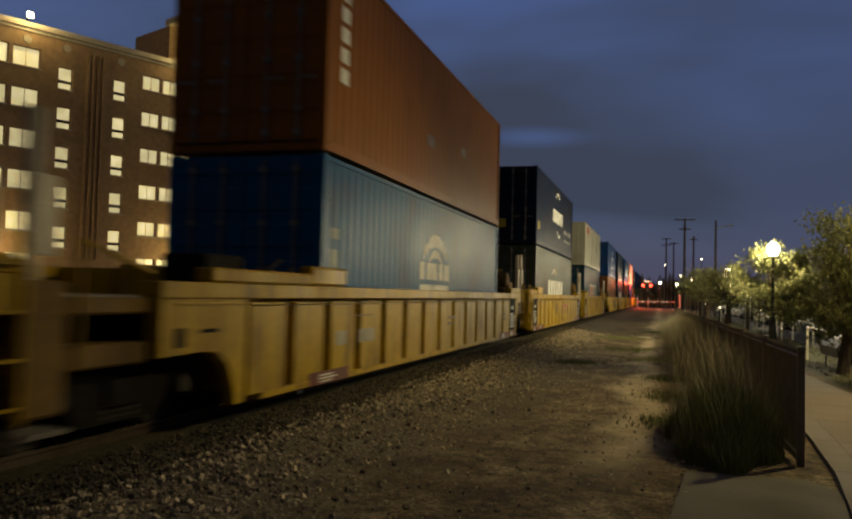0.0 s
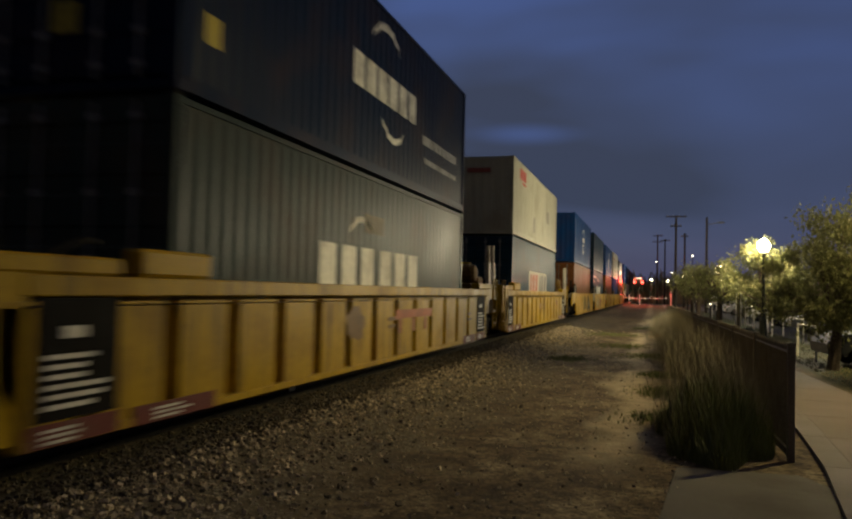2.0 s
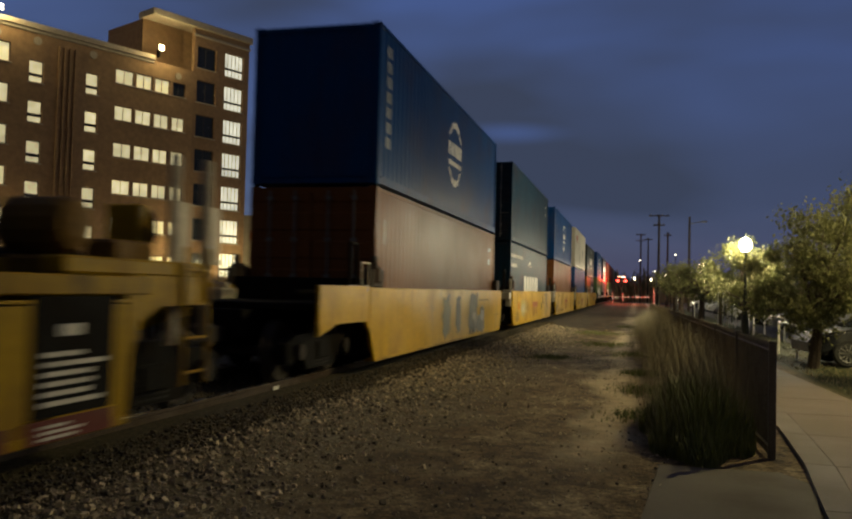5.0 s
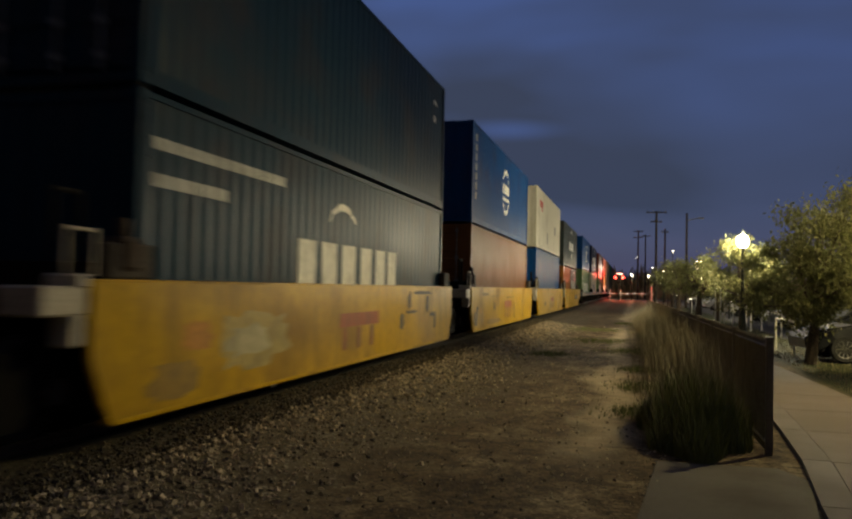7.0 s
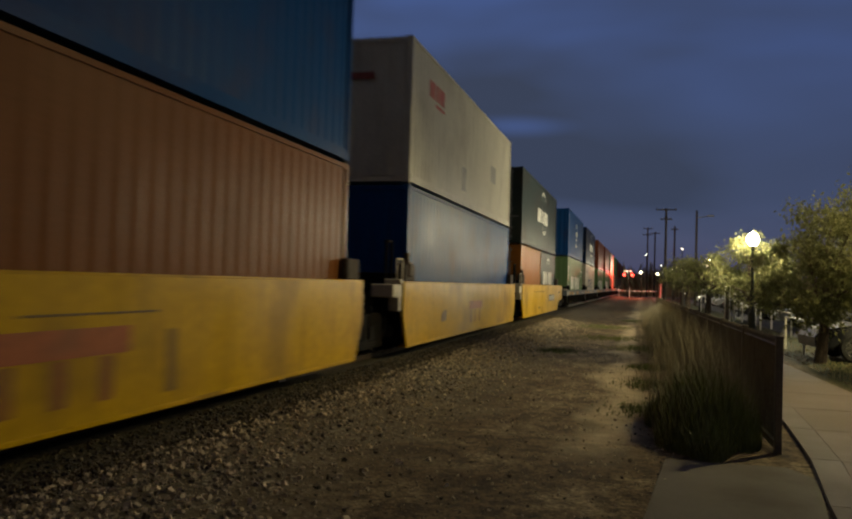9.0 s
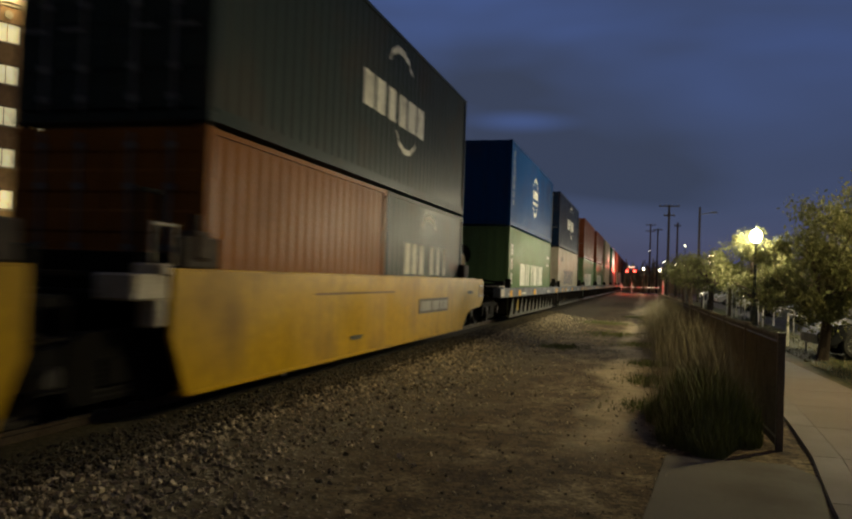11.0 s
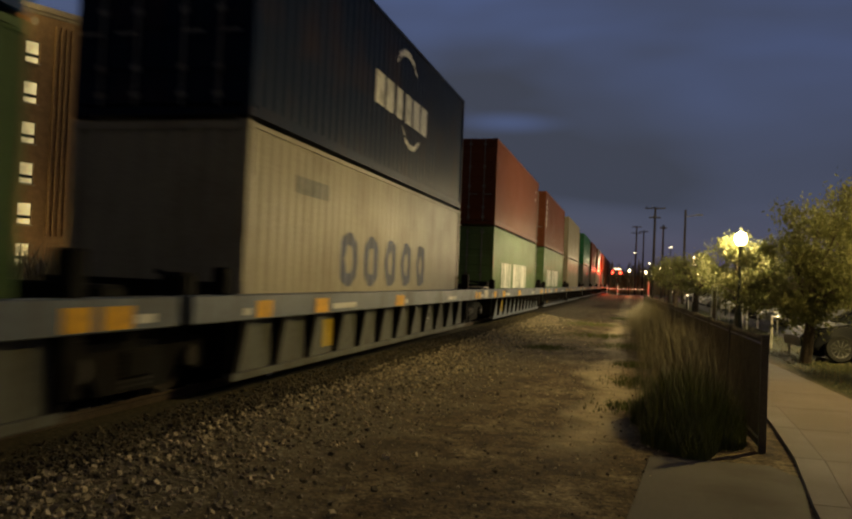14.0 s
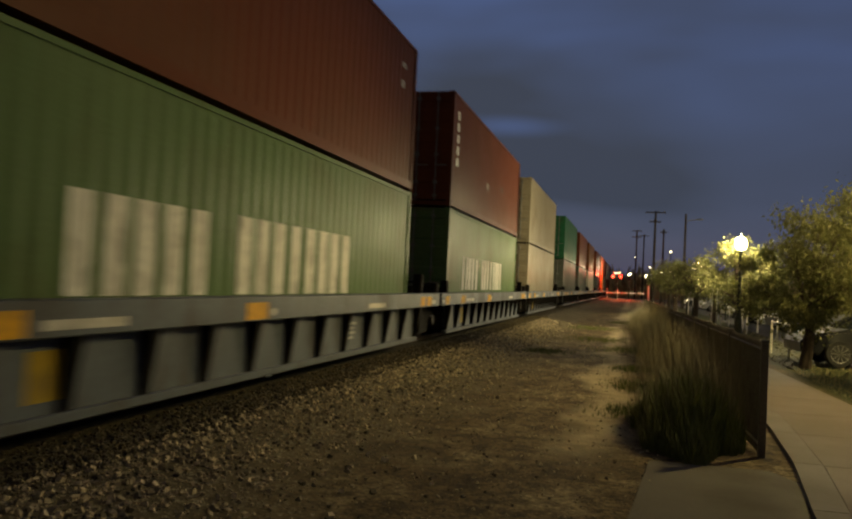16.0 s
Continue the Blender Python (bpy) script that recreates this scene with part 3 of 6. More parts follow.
    tagged_bars(car, x, 5.9, 6.6, 0.95, 1.2, 2, (0.16, 0.09, 0.02), "stencil")
    return car


def blob(car, x, y0, y1, z0, z1, color, seed, name="graffiti"):
    """An uneven sprayed patch, a few millimetres thick, on a flush side."""
    r = random.Random(seed)
    n = 22
    o = []
    for k in range(n):
        a = 2 * math.pi * k / n
        f = 0.62 + 0.38 * r.random()
        o.append(((y0 + y1) / 2 + f * (y1 - y0) / 2 * math.copysign(abs(math.cos(a)) ** 0.6, math.cos(a)),
                  (z0 + z1) / 2 + f * (z1 - z0) / 2 * math.copysign(abs(math.sin(a)) ** 0.6, math.sin(a))))
    return part(name, prism(bmesh.new(), o, "x", x, x + 0.004), MARK, car, color=color)


def red_name(car, x, y0, y1, z0, z1):
    """A red painted name as three plain blocks."""
    w = (y1 - y0) / 9
    for k in range(3):
        part("painted_mark", boxes((x, x + 0.004, y0 + (3.1 * k + 0.6) * w, y0 + (3.1 * k + 1.5) * w, z0, z1 - 0.4 * (z1 - z0))), MARK, car, color=(0.26, 0.09, 0.02))
    return part("painted_mark", boxes((x, x + 0.004, y0, y1, z1 - 0.38 * (z1 - z0), z1)), MARK, car, "faded red painted bar", color=(0.36, 0.10, 0.03))


def smooth_unit(first, last):
    """One unit of the yellow articulated well car with flush sides."""
    car = thing("well_car", "yellow flush-sided articulated well car with graffiti", "railway car", group="cars of the train")
    a, b = (-3.0 if first else -0.85), (14.6 if last else 13.05)
    for s in (1, -1):
        def x(p, q):
            return sorted((s * p, s * q))
        o = [(-0.85, 0.95), (-0.55, 0.37), (12.12, 0.37), (12.42, 0.95), (12.42, 1.58), (-0.85, 1.58)]
        if last:
            o = [(-0.85, 0.95), (-0.55, 0.37), (11.55, 0.37), (11.75, 0.52), (12.05, 0.72), (12.5, 0.81), (13.7, 0.86), (13.98, 1.04), (14.05, 1.48), (13.9, 1.58), (-0.85, 1.58)]
        part("side_sheet", shared(("su_side", s, last), lambda: prism(bmesh.new(), o, "x", *x(1.38, 1.43)), FLUSH), FLUSH, car)
        part("top_chord", shared(("su_top", s, last), lambda: boxes((*x(1.235, 1.433), -0.85, 13.05 if last else 12.42, 1.57, 1.60), bevel=0.008), FLUSH), FLUSH, car)
        part("bottom_flange", shared(("su_bot", s, last), lambda: boxes((*x(1.25, 1.436), -0.5, 11.5 if last else 12.1, 0.36, 0.41), bevel=0.008), FLUSH), FLUSH, car)
        if first:
            part("end_sill", shared(("su_ef", s), lambda: prism(bmesh.new(), [(a, 0.9), (a, 1.62), (-0.83, 1.62), (-0.83, 0.9), (-1.0, 1.05), (a + 0.7, 1.05)], "x", *x(1.36, 1.42)), FLUSH), FLUSH, car)
    for e, y0, y1 in (("near", a, -0.4), ("far", 12.6, b)):
        part("end_platform", shared(("su_plat", y0, y1), lambda: boxes((-1.25, 1.25, y0 + 0.02, y1, 1.25, 1.36), (-0.4, 0.4, y0 - 0.3, y1 + 0.3, 0.85, 1.26), bevel=0.02), BLACK), BLACK, car)
        part("bulkhead", shared(("su_bulk", e), lambda: boxes((-1.24, 1.24, *((y1 - 0.1, y1) if e == "near" else (y0, y0 + 0.1)), 0.45, 1.75), bevel=0.01), BLACK), BLACK, car)
        for s in (1, -1):
            part("guide_block", shared(("su_guide", e, s), lambda: boxes((*sorted((s * 1.235, s * 1.36)), *((-0.55, 0.1) if e == "near" else (11.9, 12.4)), 1.602, 1.92), bevel=0.02), TIE), TIE, car)
    part("well_floor", shared(("rc_floor",), lambda: boxes((-1.3, 1.3, 0.0, 12.2, 0.40, 0.58)), BLACK), BLACK, car)
    part("grab_post", shared(("su_post",), lambda: tube(tube(tube(bmesh.new(), (1.1, -0.95, 0.7), (1.1, -0.95, 2.35), 0.03), (1.1, -0.62, 1.3), (1.1, -0.62, 2.35), 0.03), (1.1, -0.95, 2.33), (1.1, -0.62, 2.33), 0.025), BLACK), BLACK, car)
    for s in (1, -1):
        bracket = part("end_bracket", shared(("su_brkt", s), lambda: boxes((*sorted((s * 0.98, s * 1.40)), -1.40, -0.86, 1.30, 1.54), (*sorted((s * 1.20, s * 1.40)), -1.06, -0.90, 1.05, 1.32), (*sorted((s * 1.10, s * 1.42)), -1.02, -0.87, 1.52, 1.64), bevel=0.02), DUSTY), DUSTY, car, "pale worn end bracket")
        part("grab_iron", shared(("su_grab", s), lambda: tube(tube(tube(bmesh.new(), (s * 1.36, -1.1, 1.62), (s * 1.36, -1.1, 2.02), 0.016, 6), (s * 1.36, -0.75, 1.62), (s * 1.36, -0.75, 2.02), 0.016, 6), (s * 1.36, -1.1, 2.0), (s * 1.36, -0.75, 2.0), 0.016, 6), DUSTY), DUSTY, bracket)
        part("corner_valve", shared(("su_valve_near", s), lambda: tube(boxes((*sorted((s * 1.15, s * 1.40)), -0.42, -0.12, 1.66, 1.98), bevel=0.05), (s * 1.3, -0.3, 1.9), (s * 1.3, -0.3, 2.14), 0.06, 8), RAILRUST), RAILRUST, car)
        part("end_step", shared(("su_step", s), lambda: boxes((*sorted((s * 1.22, s * 1.40)), 12.55, 12.9, 0.62, 0.64), (*sorted((s * 1.22, s * 1.40)), 12.55, 12.9, 1.02, 1.04), (*sorted((s * 1.36, s * 1.40)), 12.55, 12.57, 0.62, 1.34), (*sorted((s * 1.36, s * 1.40)), 12.88, 12.9, 0.62, 1.34)), BLACK), BLACK, car) if not last else None
    part("air_pipe", shared(("su_pipe",), lambda: tube(tube(bmesh.new(), (0.6, -0.95, 1.15), (1.0, 12.9, 0.75), 0.03), (0.3, -1.3, 1.5), (0.9, -0.8, 1.5), 0.05), BLACK), BLACK, car)
    if first:
        truck(car, -2.0)
        coupler(car, a, -1, 0.75)
    truck(car, 13.1 if last else 13.95)
    if last:
        coupler(car, b, 1, 0.9)
        part("end_step", shared(("su_estep",), lambda: boxes((0.85, 1.28, 14.12, 14.62, 1.10, 1.28), bevel=0.02), FLUSH), FLUSH, car)
        part("brake_stand", shared(("su_brake",), lambda: boxes((0.62, 0.82, 13.95, 14.15, 1.3, 2.3), (0.55, 0.9, 13.9, 14.2, 1.3, 1.55), bevel=0.03), BLACK), BLACK, car)
        part("brake_wheel", shared(("su_wheel",), lambda: lathe(bmesh.new(), [(0.05, 0), (0.24, 0.02), (0.29, 0.04), (0.24, 0.07), (0.05, 0.05)], 18, Matrix.Translation((0.72, 14.2, 2.25)) @ Matrix.Rotation(radians(-90), 4, "X")), BLACK), BLACK, car)
        part("air_reservoir", shared(("su_tank",), lambda: lathe(bmesh.new(), [(0.08, 0.0), (0.22, 0.05), (0.25, 0.12), (0.25, 0.75), (0.22, 0.82), (0.08, 0.87)], 14, Matrix.Translation((0.25, 12.95, 2.0)) @ Matrix.Rotation(radians(90), 4, "Y")), STAINED_SHADED), STAINED_SHADED, car, "rust-stained air reservoir")
        part("valve_box", shared(("su_valve",), lambda: boxes((0.2, 0.7, 12.8, 13.4, 1.36, 1.80), bevel=0.05), BLACK), BLACK, car)
        part("tread_frame", shared(("su_tread",), lambda: boxes((1.431, 1.446, 13.42, 13.46, 1.12, 1.42), (1.431, 1.446, 13.86, 13.90, 1.12, 1.42), (1.431, 1.446, 13.46, 13.86, 1.38, 1.42), (1.431, 1.446, 13.46, 13.86, 1.12, 1.16)), DUSTY), DUSTY, car)
    return car


def grey_unit(first, last, shift=0.0, coat=GREYBLUE):
    """One unit of the grey-blue articulated well car with a flat top band and tapered stakes."""
    car = thing("well_car", "grey-blue articulated well car with tapered stakes and reflectors", "railway car", group="cars of the train")
    a, b = (-2.95 if first else -1.55), (15.2 if last else 14.1)
    for s in (1, -1):
        def x(p, q):
            return sorted((s * p, s * q))
        part("top_band", shared(("gu_top", s, a, b), lambda: boxes((*x(1.24, 1.47), a + 0.05, b - 0.05, 1.03, 1.32), bevel=0.012), GREYBLUE), GREYBLUE, car)
        part("side_sheet", shared(("gu_sheet", s, coat.name), lambda: boxes((*x(1.27, 1.30), -0.35, 12.55, 0.38, 1.07)), coat), coat, car)
        part("bottom_chord", shared(("gu_bot", s, coat.name), lambda: boxes((*x(1.24, 1.36), -0.4, 12.6, 0.33, 0.42), bevel=0.01), coat), coat, car)

        def stake():
            bm = bmesh.new()
            prism(bm, [(s * 1.29, 0.40), (s * 1.34, 0.40), (s * 1.45, 1.06), (s * 1.29, 1.06)], "y", -0.055, 0.055)
            return bm
        for k in range(13):
            r = part("stake", shared(("gu_stake", s), stake, BLACK), BLACK, car)
            r.location = (0, -0.3 + k * 1.07, 0)
    for e, y0, y1 in (("near", a, -0.3), ("far", 12.5, b)):
        part("end_platform", shared(("gu_plat", y0, y1), lambda: boxes((-1.3, 1.3, y0 + 0.05, y1, 1.12, 1.22), (-0.4, 0.4, y0 - 0.2, y1 + 0.2, 0.8, 1.13), bevel=0.02), BLACK), BLACK, car)
        part("bulkhead", shared(("gu_bulk", e), lambda: boxes((-1.24, 1.24, *((y1 - 0.1, y1) if e == "near" else (y0, y0 + 0.1)), 0.45, 1.45), bevel=0.01), BLACK), BLACK, car)
    part("well_floor", shared(("gu_floor",), lambda: boxes((-1.28, 1.28, 0.0, 12.2, 0.38, 0.58)), BLACK), BLACK, car)
    part("corner_post", shared(("gu_post",), lambda: boxes((1.235, 1.42, 12.55, 12.75, 0.5, 1.72), bevel=0.02), BLACK), BLACK, car)
    part("corner_post", shared(("gu_post2",), lambda: boxes((1.235, 1.40, -0.75, -0.55, 1.32, 1.62), bevel=0.02), BLACK), BLACK, car)
    part("hose_bracket", shared(("gu_brk",), lambda: boxes((1.0, 1.3, -1.4, -1.1, 1.22, 1.55), bevel=0.04), BLACK), BLACK, car)
    part("valve_box", shared(("gu_brk2",), lambda: boxes((0.7, 1.2, 13.2, 13.6, 1.22, 1.42), bevel=0.04), BLACK), BLACK, car)
    part("pipe", shared(("gu_pipe",), lambda: tube(bmesh.new(), (1.1, -1.3, 1.5), (0.4, -0.5, 1.55), 0.03), BLACK), BLACK, car)
    if first:
        truck(car, -2.35)
        coupler(car, a, -1, 0.8)
        # pale plate and strip imitate the white glint on this end
        part("end_plate", boxes((1.472, 1.478, a + 0.08, a + 0.72, 1.06, 1.29)), DUSTY, car, "pale end plate standing in for a white glint")
        part("walkway", shared(("gu_walk",), lambda: boxes((1.0, 1.42, a + 0.1, a + 1.1, 1.36, 1.39), (1.38, 1.42, a + 0.1, a + 0.14, 1.22, 1.37), (1.38, 1.42, a + 1.06, a + 1.1, 1.22, 1.37)), DUSTY), DUSTY, car)
    truck(car, 13.9 if last else 14.0)
    if last:
        coupler(car, b, 1, 0.6)
    x = 1.472
    for y0, c, w in ((-1.43, WHITE_C, 0.2), (-1.1, ORANGE_C, 0.42), (0.7, ORANGE_C, 0.48), (1.36, WHITE_C, 1.02), (4.61, ORANGE_C, 0.55), (5.25, WHITE_C, 0.14), (9.0, WHITE_C, 0.9), (12.4, ORANGE_C, 0.35), (12.9, ORANGE_C, 0.4), (13.35, WHITE_C, 0.3)):
        y0 += shift
        patch(car, x, y0, y0 + w, *((1.09, 1.17) if c == WHITE_C else (1.05, 1.25)), c, "reflector")
    patch(car, 1.302, 1.42 + shift, 1.9 + shift, 0.52, 0.92, (0.42, 0.28, 0.03), "faded_decal", "faded yellow square decal")
    tagged_bars(car, 1.302, 8.3, 9.0, 0.6, 0.9, 4, (0.4, 0.4, 0.38))
    return car


# ---- the train ----
ORANGE, COBALT, NAVY, GREY, IVORY, SLATE, BLUE, BROWN, RUSTRED, GREEN, DARKGREEN, SAND, STEELGREY, CREAM, PEARL = (
    (0.265, 0.102, 0.021), (0.010, 0.090, 0.24), (0.007, 0.016, 0.040), (0.105, 0.115, 0.098), (0.60, 0.57, 0.45), (0.012, 0.036, 0.060),
    (0.008, 0.058, 0.20), (0.185, 0.074, 0.026), (0.150, 0.047, 0.024), (0.115, 0.190, 0.085), (0.020, 0.120, 0.060), (0.31, 0.27, 0.19), (0.035, 0.049, 0.046), (0.40, 0.36, 0.28), (0.42, 0.41, 0.31))
PALE = (0.78, 0.77, 0.70)
LABELS = {ORANGE: "orange-brown", COBALT: "mid-blue", NAVY: "dark navy", GREY: "pale grey", IVORY: "ivory", SLATE: "dark slate-grey", BLUE: "deep blue",
          BROWN: "brown", RUSTRED: "rust-red", GREEN: "sage-green", DARKGREEN: "dark green", SAND: "sand-coloured", STEELGREY: "steel-grey", CREAM: "cream-coloured", PEARL: "dull pearl-grey"}
MOVING = []          # (thing, place along the track at the start, height)


def swoosh(y, z, w):
    return arc_shapes(y, z, w, 35, 150, 0.16 * w, 0.75)


def smile(y, z, w):
    return arc_shapes(y, z, w, 205, 325, 0.16 * w, 0.75)


def marks_for(root, style):
    """Plain shapes in the place, size and colour of the painted names and marks."""
    if style == "arch_name":
        marking(root, "painted_mark", word_shapes(4.7, 6.95, 1.28, 1.62, 5) + arc_shapes(5.8, 1.45, 0.95, 18, 162, 0.26, 0.66) + arc_shapes(5.8, 1.45, 0.55, 30, 150, 0.16, 0.66), PALE)
        marking(root, "painted_mark", word_shapes(4.75, 6.85, 1.06, 1.18, 9, 0.12), PALE)
        marking(root, "painted_mark", [(0.36, 0.62, 0.75, 1.0), (0.36, 0.62, 1.05, 1.3), (0.36, 0.62, 1.35, 1.6), (0.36, 0.62, 1.75, 1.9)], (0.35, 0.38, 0.38))
    elif style == "column_name":
        marking(root, "painted_mark", [(0.52, 0.86, 1.08 + 0.30 * k, 1.08 + 0.30 * k + 0.22) for k in range(5)], PALE)
        marking(root, "painted_mark", [(5.0, 5.5, 1.0, 1.22), (7.8, 8.2, 1.25, 1.45)], (0.10, 0.035, 0.015), "dark repaired patch")
    elif style == "swoosh_name":
        marking(root, "painted_mark", word_shapes(4.75, 8.2, 1.28, 1.82, 6, 0.26) + swoosh(6.3, 1.95, 0.85) + smile(6.75, 1.25, 0.70), PALE)
    elif style == "swoosh_only":
        marking(root, "painted_mark", word_shapes(4.75, 8.5, 1.22, 1.8, 6, 0.26) + swoosh(6.7, 1.95, 0.85) + smile(7.15, 1.33, 0.72), PALE)
    if style == "swoosh_name":
        marking(root, "painted_mark", word_shapes(8.6, 11.4, 1.02, 1.20, 9, 0.15) + word_shapes(8.75, 11.4, 0.65, 0.76, 12, 0.15), (0.30, 0.30, 0.29))
        marking(root, "placard", [(0.5, 0.82, 0.60, 0.92)], (0.50, 0.38, 0.03), "yellow placard")
        for x in (-0.25,):
            part("placard", boxes((x, x + 0.32, -0.012, -0.002, 0.62, 0.94)), MARK, root, "yellow placard", color=(0.42, 0.33, 0.04))
    if style == "big_name":
        marking(root, "painted_mark", word_shapes(3.64, 6.1, 1.10, 1.70, 3, 0.27) + word_shapes(6.2, 8.65, 1.10, 1.70, 3, 0.27) + swoosh(5.3, 1.68, 0.62), PALE)
        marking(root, "rust_patch", [(5.4, 6.3, 1.95, 2.25)], (0.13, 0.10, 0.05), "brown rust patch")
    elif style == "sign_name":
        marking(root, "painted_board", [(3.9, 8.9, 0.98, 1.85)], (0.50, 0.47, 0.40), "white painted board")
        for y0, n, c in ((4.1, 3, (0.38, 0.10, 0.07)), (6.6, 3, (0.16, 0.16, 0.15))):
            for ob in marking(root, "painted_mark", word_shapes(y0, y0 + 2.2, 1.08, 1.74, n, 0.34), c):
                ob.location.x = 0.004
    elif style == "red_mark":
        marking(root, "painted_mark", word_shapes(1.45, 2.75, 2.02, 2.38, 3, 0.1) + [(1.9, 2.8, 1.88, 1.96)], (0.42, 0.05, 0.035))
        marking(root, "grey_patch", [(4.7, 5.2, 0.40, 1.0), (8.6, 9.5, 1.1, 1.6)], (0.25, 0.24, 0.20), "weathered grey patch")
        part("painted_mark", boxes((-0.35, 0.45, -0.012, -0.002, 2.05, 2.2)), MARK, root, color=(0.30, 0.08, 0.06))
    elif style == "round_mark":
        marking(root, "painted_mark", round_mark(6.22, 1.52, 0.75), PALE)
        marking(root, "painted_mark", [(0.45, 0.75, 0.72 + 0.28 * k, 0.72 + 0.28 * k + 0.2) for k in range(7)], (0.17, 0.20, 0.26))
    elif style == "bars_name":
        marking(root, "painted_mark", word_shapes(3.75, 6.3, 1.08, 1.72, 3, 0.27) + word_shapes(6.4, 8.65, 1.08, 1.72, 3, 0.27) + swoosh(5.5, 1.78, 0.70), PALE)
        marking(root, "painted_mark", word_shapes(0.28, 3.27, 2.36, 2.48, 14, 0.10) + word_shapes(0.28, 1.77, 2.0, 2.13, 8, 0.10), (0.48, 0.48, 0.44))
    elif style == "wide_name":
        marking(root, "painted_mark", word_shapes(2.65, 5.15, 0.88, 1.70, 5, 0.34) + word_shapes(5.55, 9.4, 0.88, 1.70, 8, 0.34), PALE)
        marking(root, "painted_mark", [(0.45, 0.92, z + a, z + a + 0.07) for z in (0.95, 1.45, 1.95) for a in (0, 0.14, 0.28)] + [(0.64, 0.73, z, z + 0.38) for z in (0.95, 1.45, 1.95)], PALE)
        marking(root, "painted_mark", word_shapes(10.7, 11.6, 2.1, 2.22, 4, 0.15) + word_shapes(10.7, 11.5, 1.75, 1.85, 5, 0.15), PALE)
    elif style == "near_name":
        marking(root, "painted_mark", word_shapes(1.9, 4.3, 0.84, 1.74, 5, 0.34) + word_shapes(4.85, 8.85, 0.84, 1.76, 8, 0.34), PALE)
    elif style == "spaced_name":
        for y0, y1 in ((3.3, 4.1), (4.5, 5.25), (5.7, 6.4), (6.8, 7.5), (7.95, 8.65)):
            marking(root, "painted_mark", ring_shapes(y0 - 0.03, y1 + 0.03, 0.90, 1.78, 0.26), (0.085, 0.10, 0.17), "dark blue painted ring")
        marking(root, "painted_mark", word_shapes(1.5, 2.7, 2.18, 2.42, 5, 0.15), (0.2, 0.2, 0.18))
    elif style == "small_codes":
        marking(root, "painted_mark", [(11.2, 11.5, 2.3, 2.4), (11.2, 11.4, 1.9, 2.05), (0.5, 0.62, 1.9, 2.35)], (0.42, 0.40, 0.36))


def load(u, z, color, height, style="", length=L40, doors_near=True):
    words = {"": "plain corrugated walls", "red_mark": "a small red mark", "spaced_name": "spaced dark blue rings", "sign_name": "a painted white board",
             "small_codes": "small pale codes"}.get(style, "pale painted lettering blocks")
    ob = shipping_container(f"{LABELS[color]} steel shipping container with {words}", color, height, length, doors_near)
    if style:
        marks_for(ob, style)
    MOVING.append((ob, u, z))
    return ob


# place along the track, kind of car, first and last unit; the load: upper colour, height, marks, lower colour, height, marks
CONSIST = [
    (-10.75, "ribbed", 0, 0, BROWN, HIGH, "", COBALT, HIGH, ""),
    (10.1, "ribbed", 1, 0, ORANGE, HIGH, "column_name", COBALT, HIGH, "arch_name"),
    (29.4, "ribbed", 0, 0, NAVY, HIGH, "swoosh_name", STEELGREY, HIGH, "big_name"),
    (48.7, "ribbed", 0, 1, PEARL, LOW, "red_mark", SLATE, HIGH, "sign_name"),
    (70.1, "smooth", 1, 0, BLUE, HIGH, "round_mark", BROWN, HIGH, "small_codes"),
    (85.8, "smooth", 0, 0, SLATE, HIGH, "small_codes", SLATE, HIGH, "bars_name"),
    (101.5, "smooth", 0, 0, BLUE, HIGH, "round_mark", BROWN, HIGH, ""),
    (117.0, "smooth", 0, 0, IVORY, HIGH, "red_mark", BLUE, HIGH, ""),
    (132.1, "smooth", 0, 1, STEELGREY, HIGH, "swoosh_only", "split", LOW, ""),
    (151.5, "grey", 1, 0, BLUE, HIGH, "round_mark", GREEN, HIGH, "wide_name"),
    (167.3, "grey", 0, 1, NAVY, HIGH, "swoosh_only", CREAM, HIGH, "spaced_name"),
    (185.0, "grey", 1, 0, RUSTRED, HIGH, "small_codes", GREEN, HIGH, "near_name"),
    (200.8, "grey", 0, 0, RUSTRED, HIGH, "column_name", GREEN, HIGH, "near_name"),
    (216.8, "grey", 0, 1, SAND, HIGH, "", SAND, HIGH, ""),
    (235.9, "grey", 1, 0, DARKGREEN, HIGH, "", GREY, HIGH, ""),
    (251.8, "grey", 0, 0, RUSTRED, HIGH, "", GREY, HIGH, ""),
    (267.7, "grey", 0, 1, BROWN, HIGH, "", IVORY, HIGH, ""),
    (286.0, "grey", 1, 0, RUSTRED, HIGH, "", GREY, HIGH, ""),
    (302.0, "grey", 0, 0, BROWN, HIGH, "", BROWN, HIGH, ""),
    (318.0, "grey", 0, 1, RUSTRED, HIGH, "", GREY, HIGH, ""),
    (336.5, "grey", 1, 0, IVORY, HIGH, "", RUSTRED, HIGH, ""),
    (352.5, "grey", 0, 1, BROWN, HIGH, "", GREY, HIGH, ""),
]


FOOT = {10.1: 0.58, 70.1: 0.50, 29.4: 0.55, 48.7: 0.55, 151.5: 0.50, 85.8: 0.50, 101.5: 0.49, 117.0: 0.60, 132.1: 0.52, 167.3: 0.50, 185.0: 0.49}   # how deep the lower container sits in its well


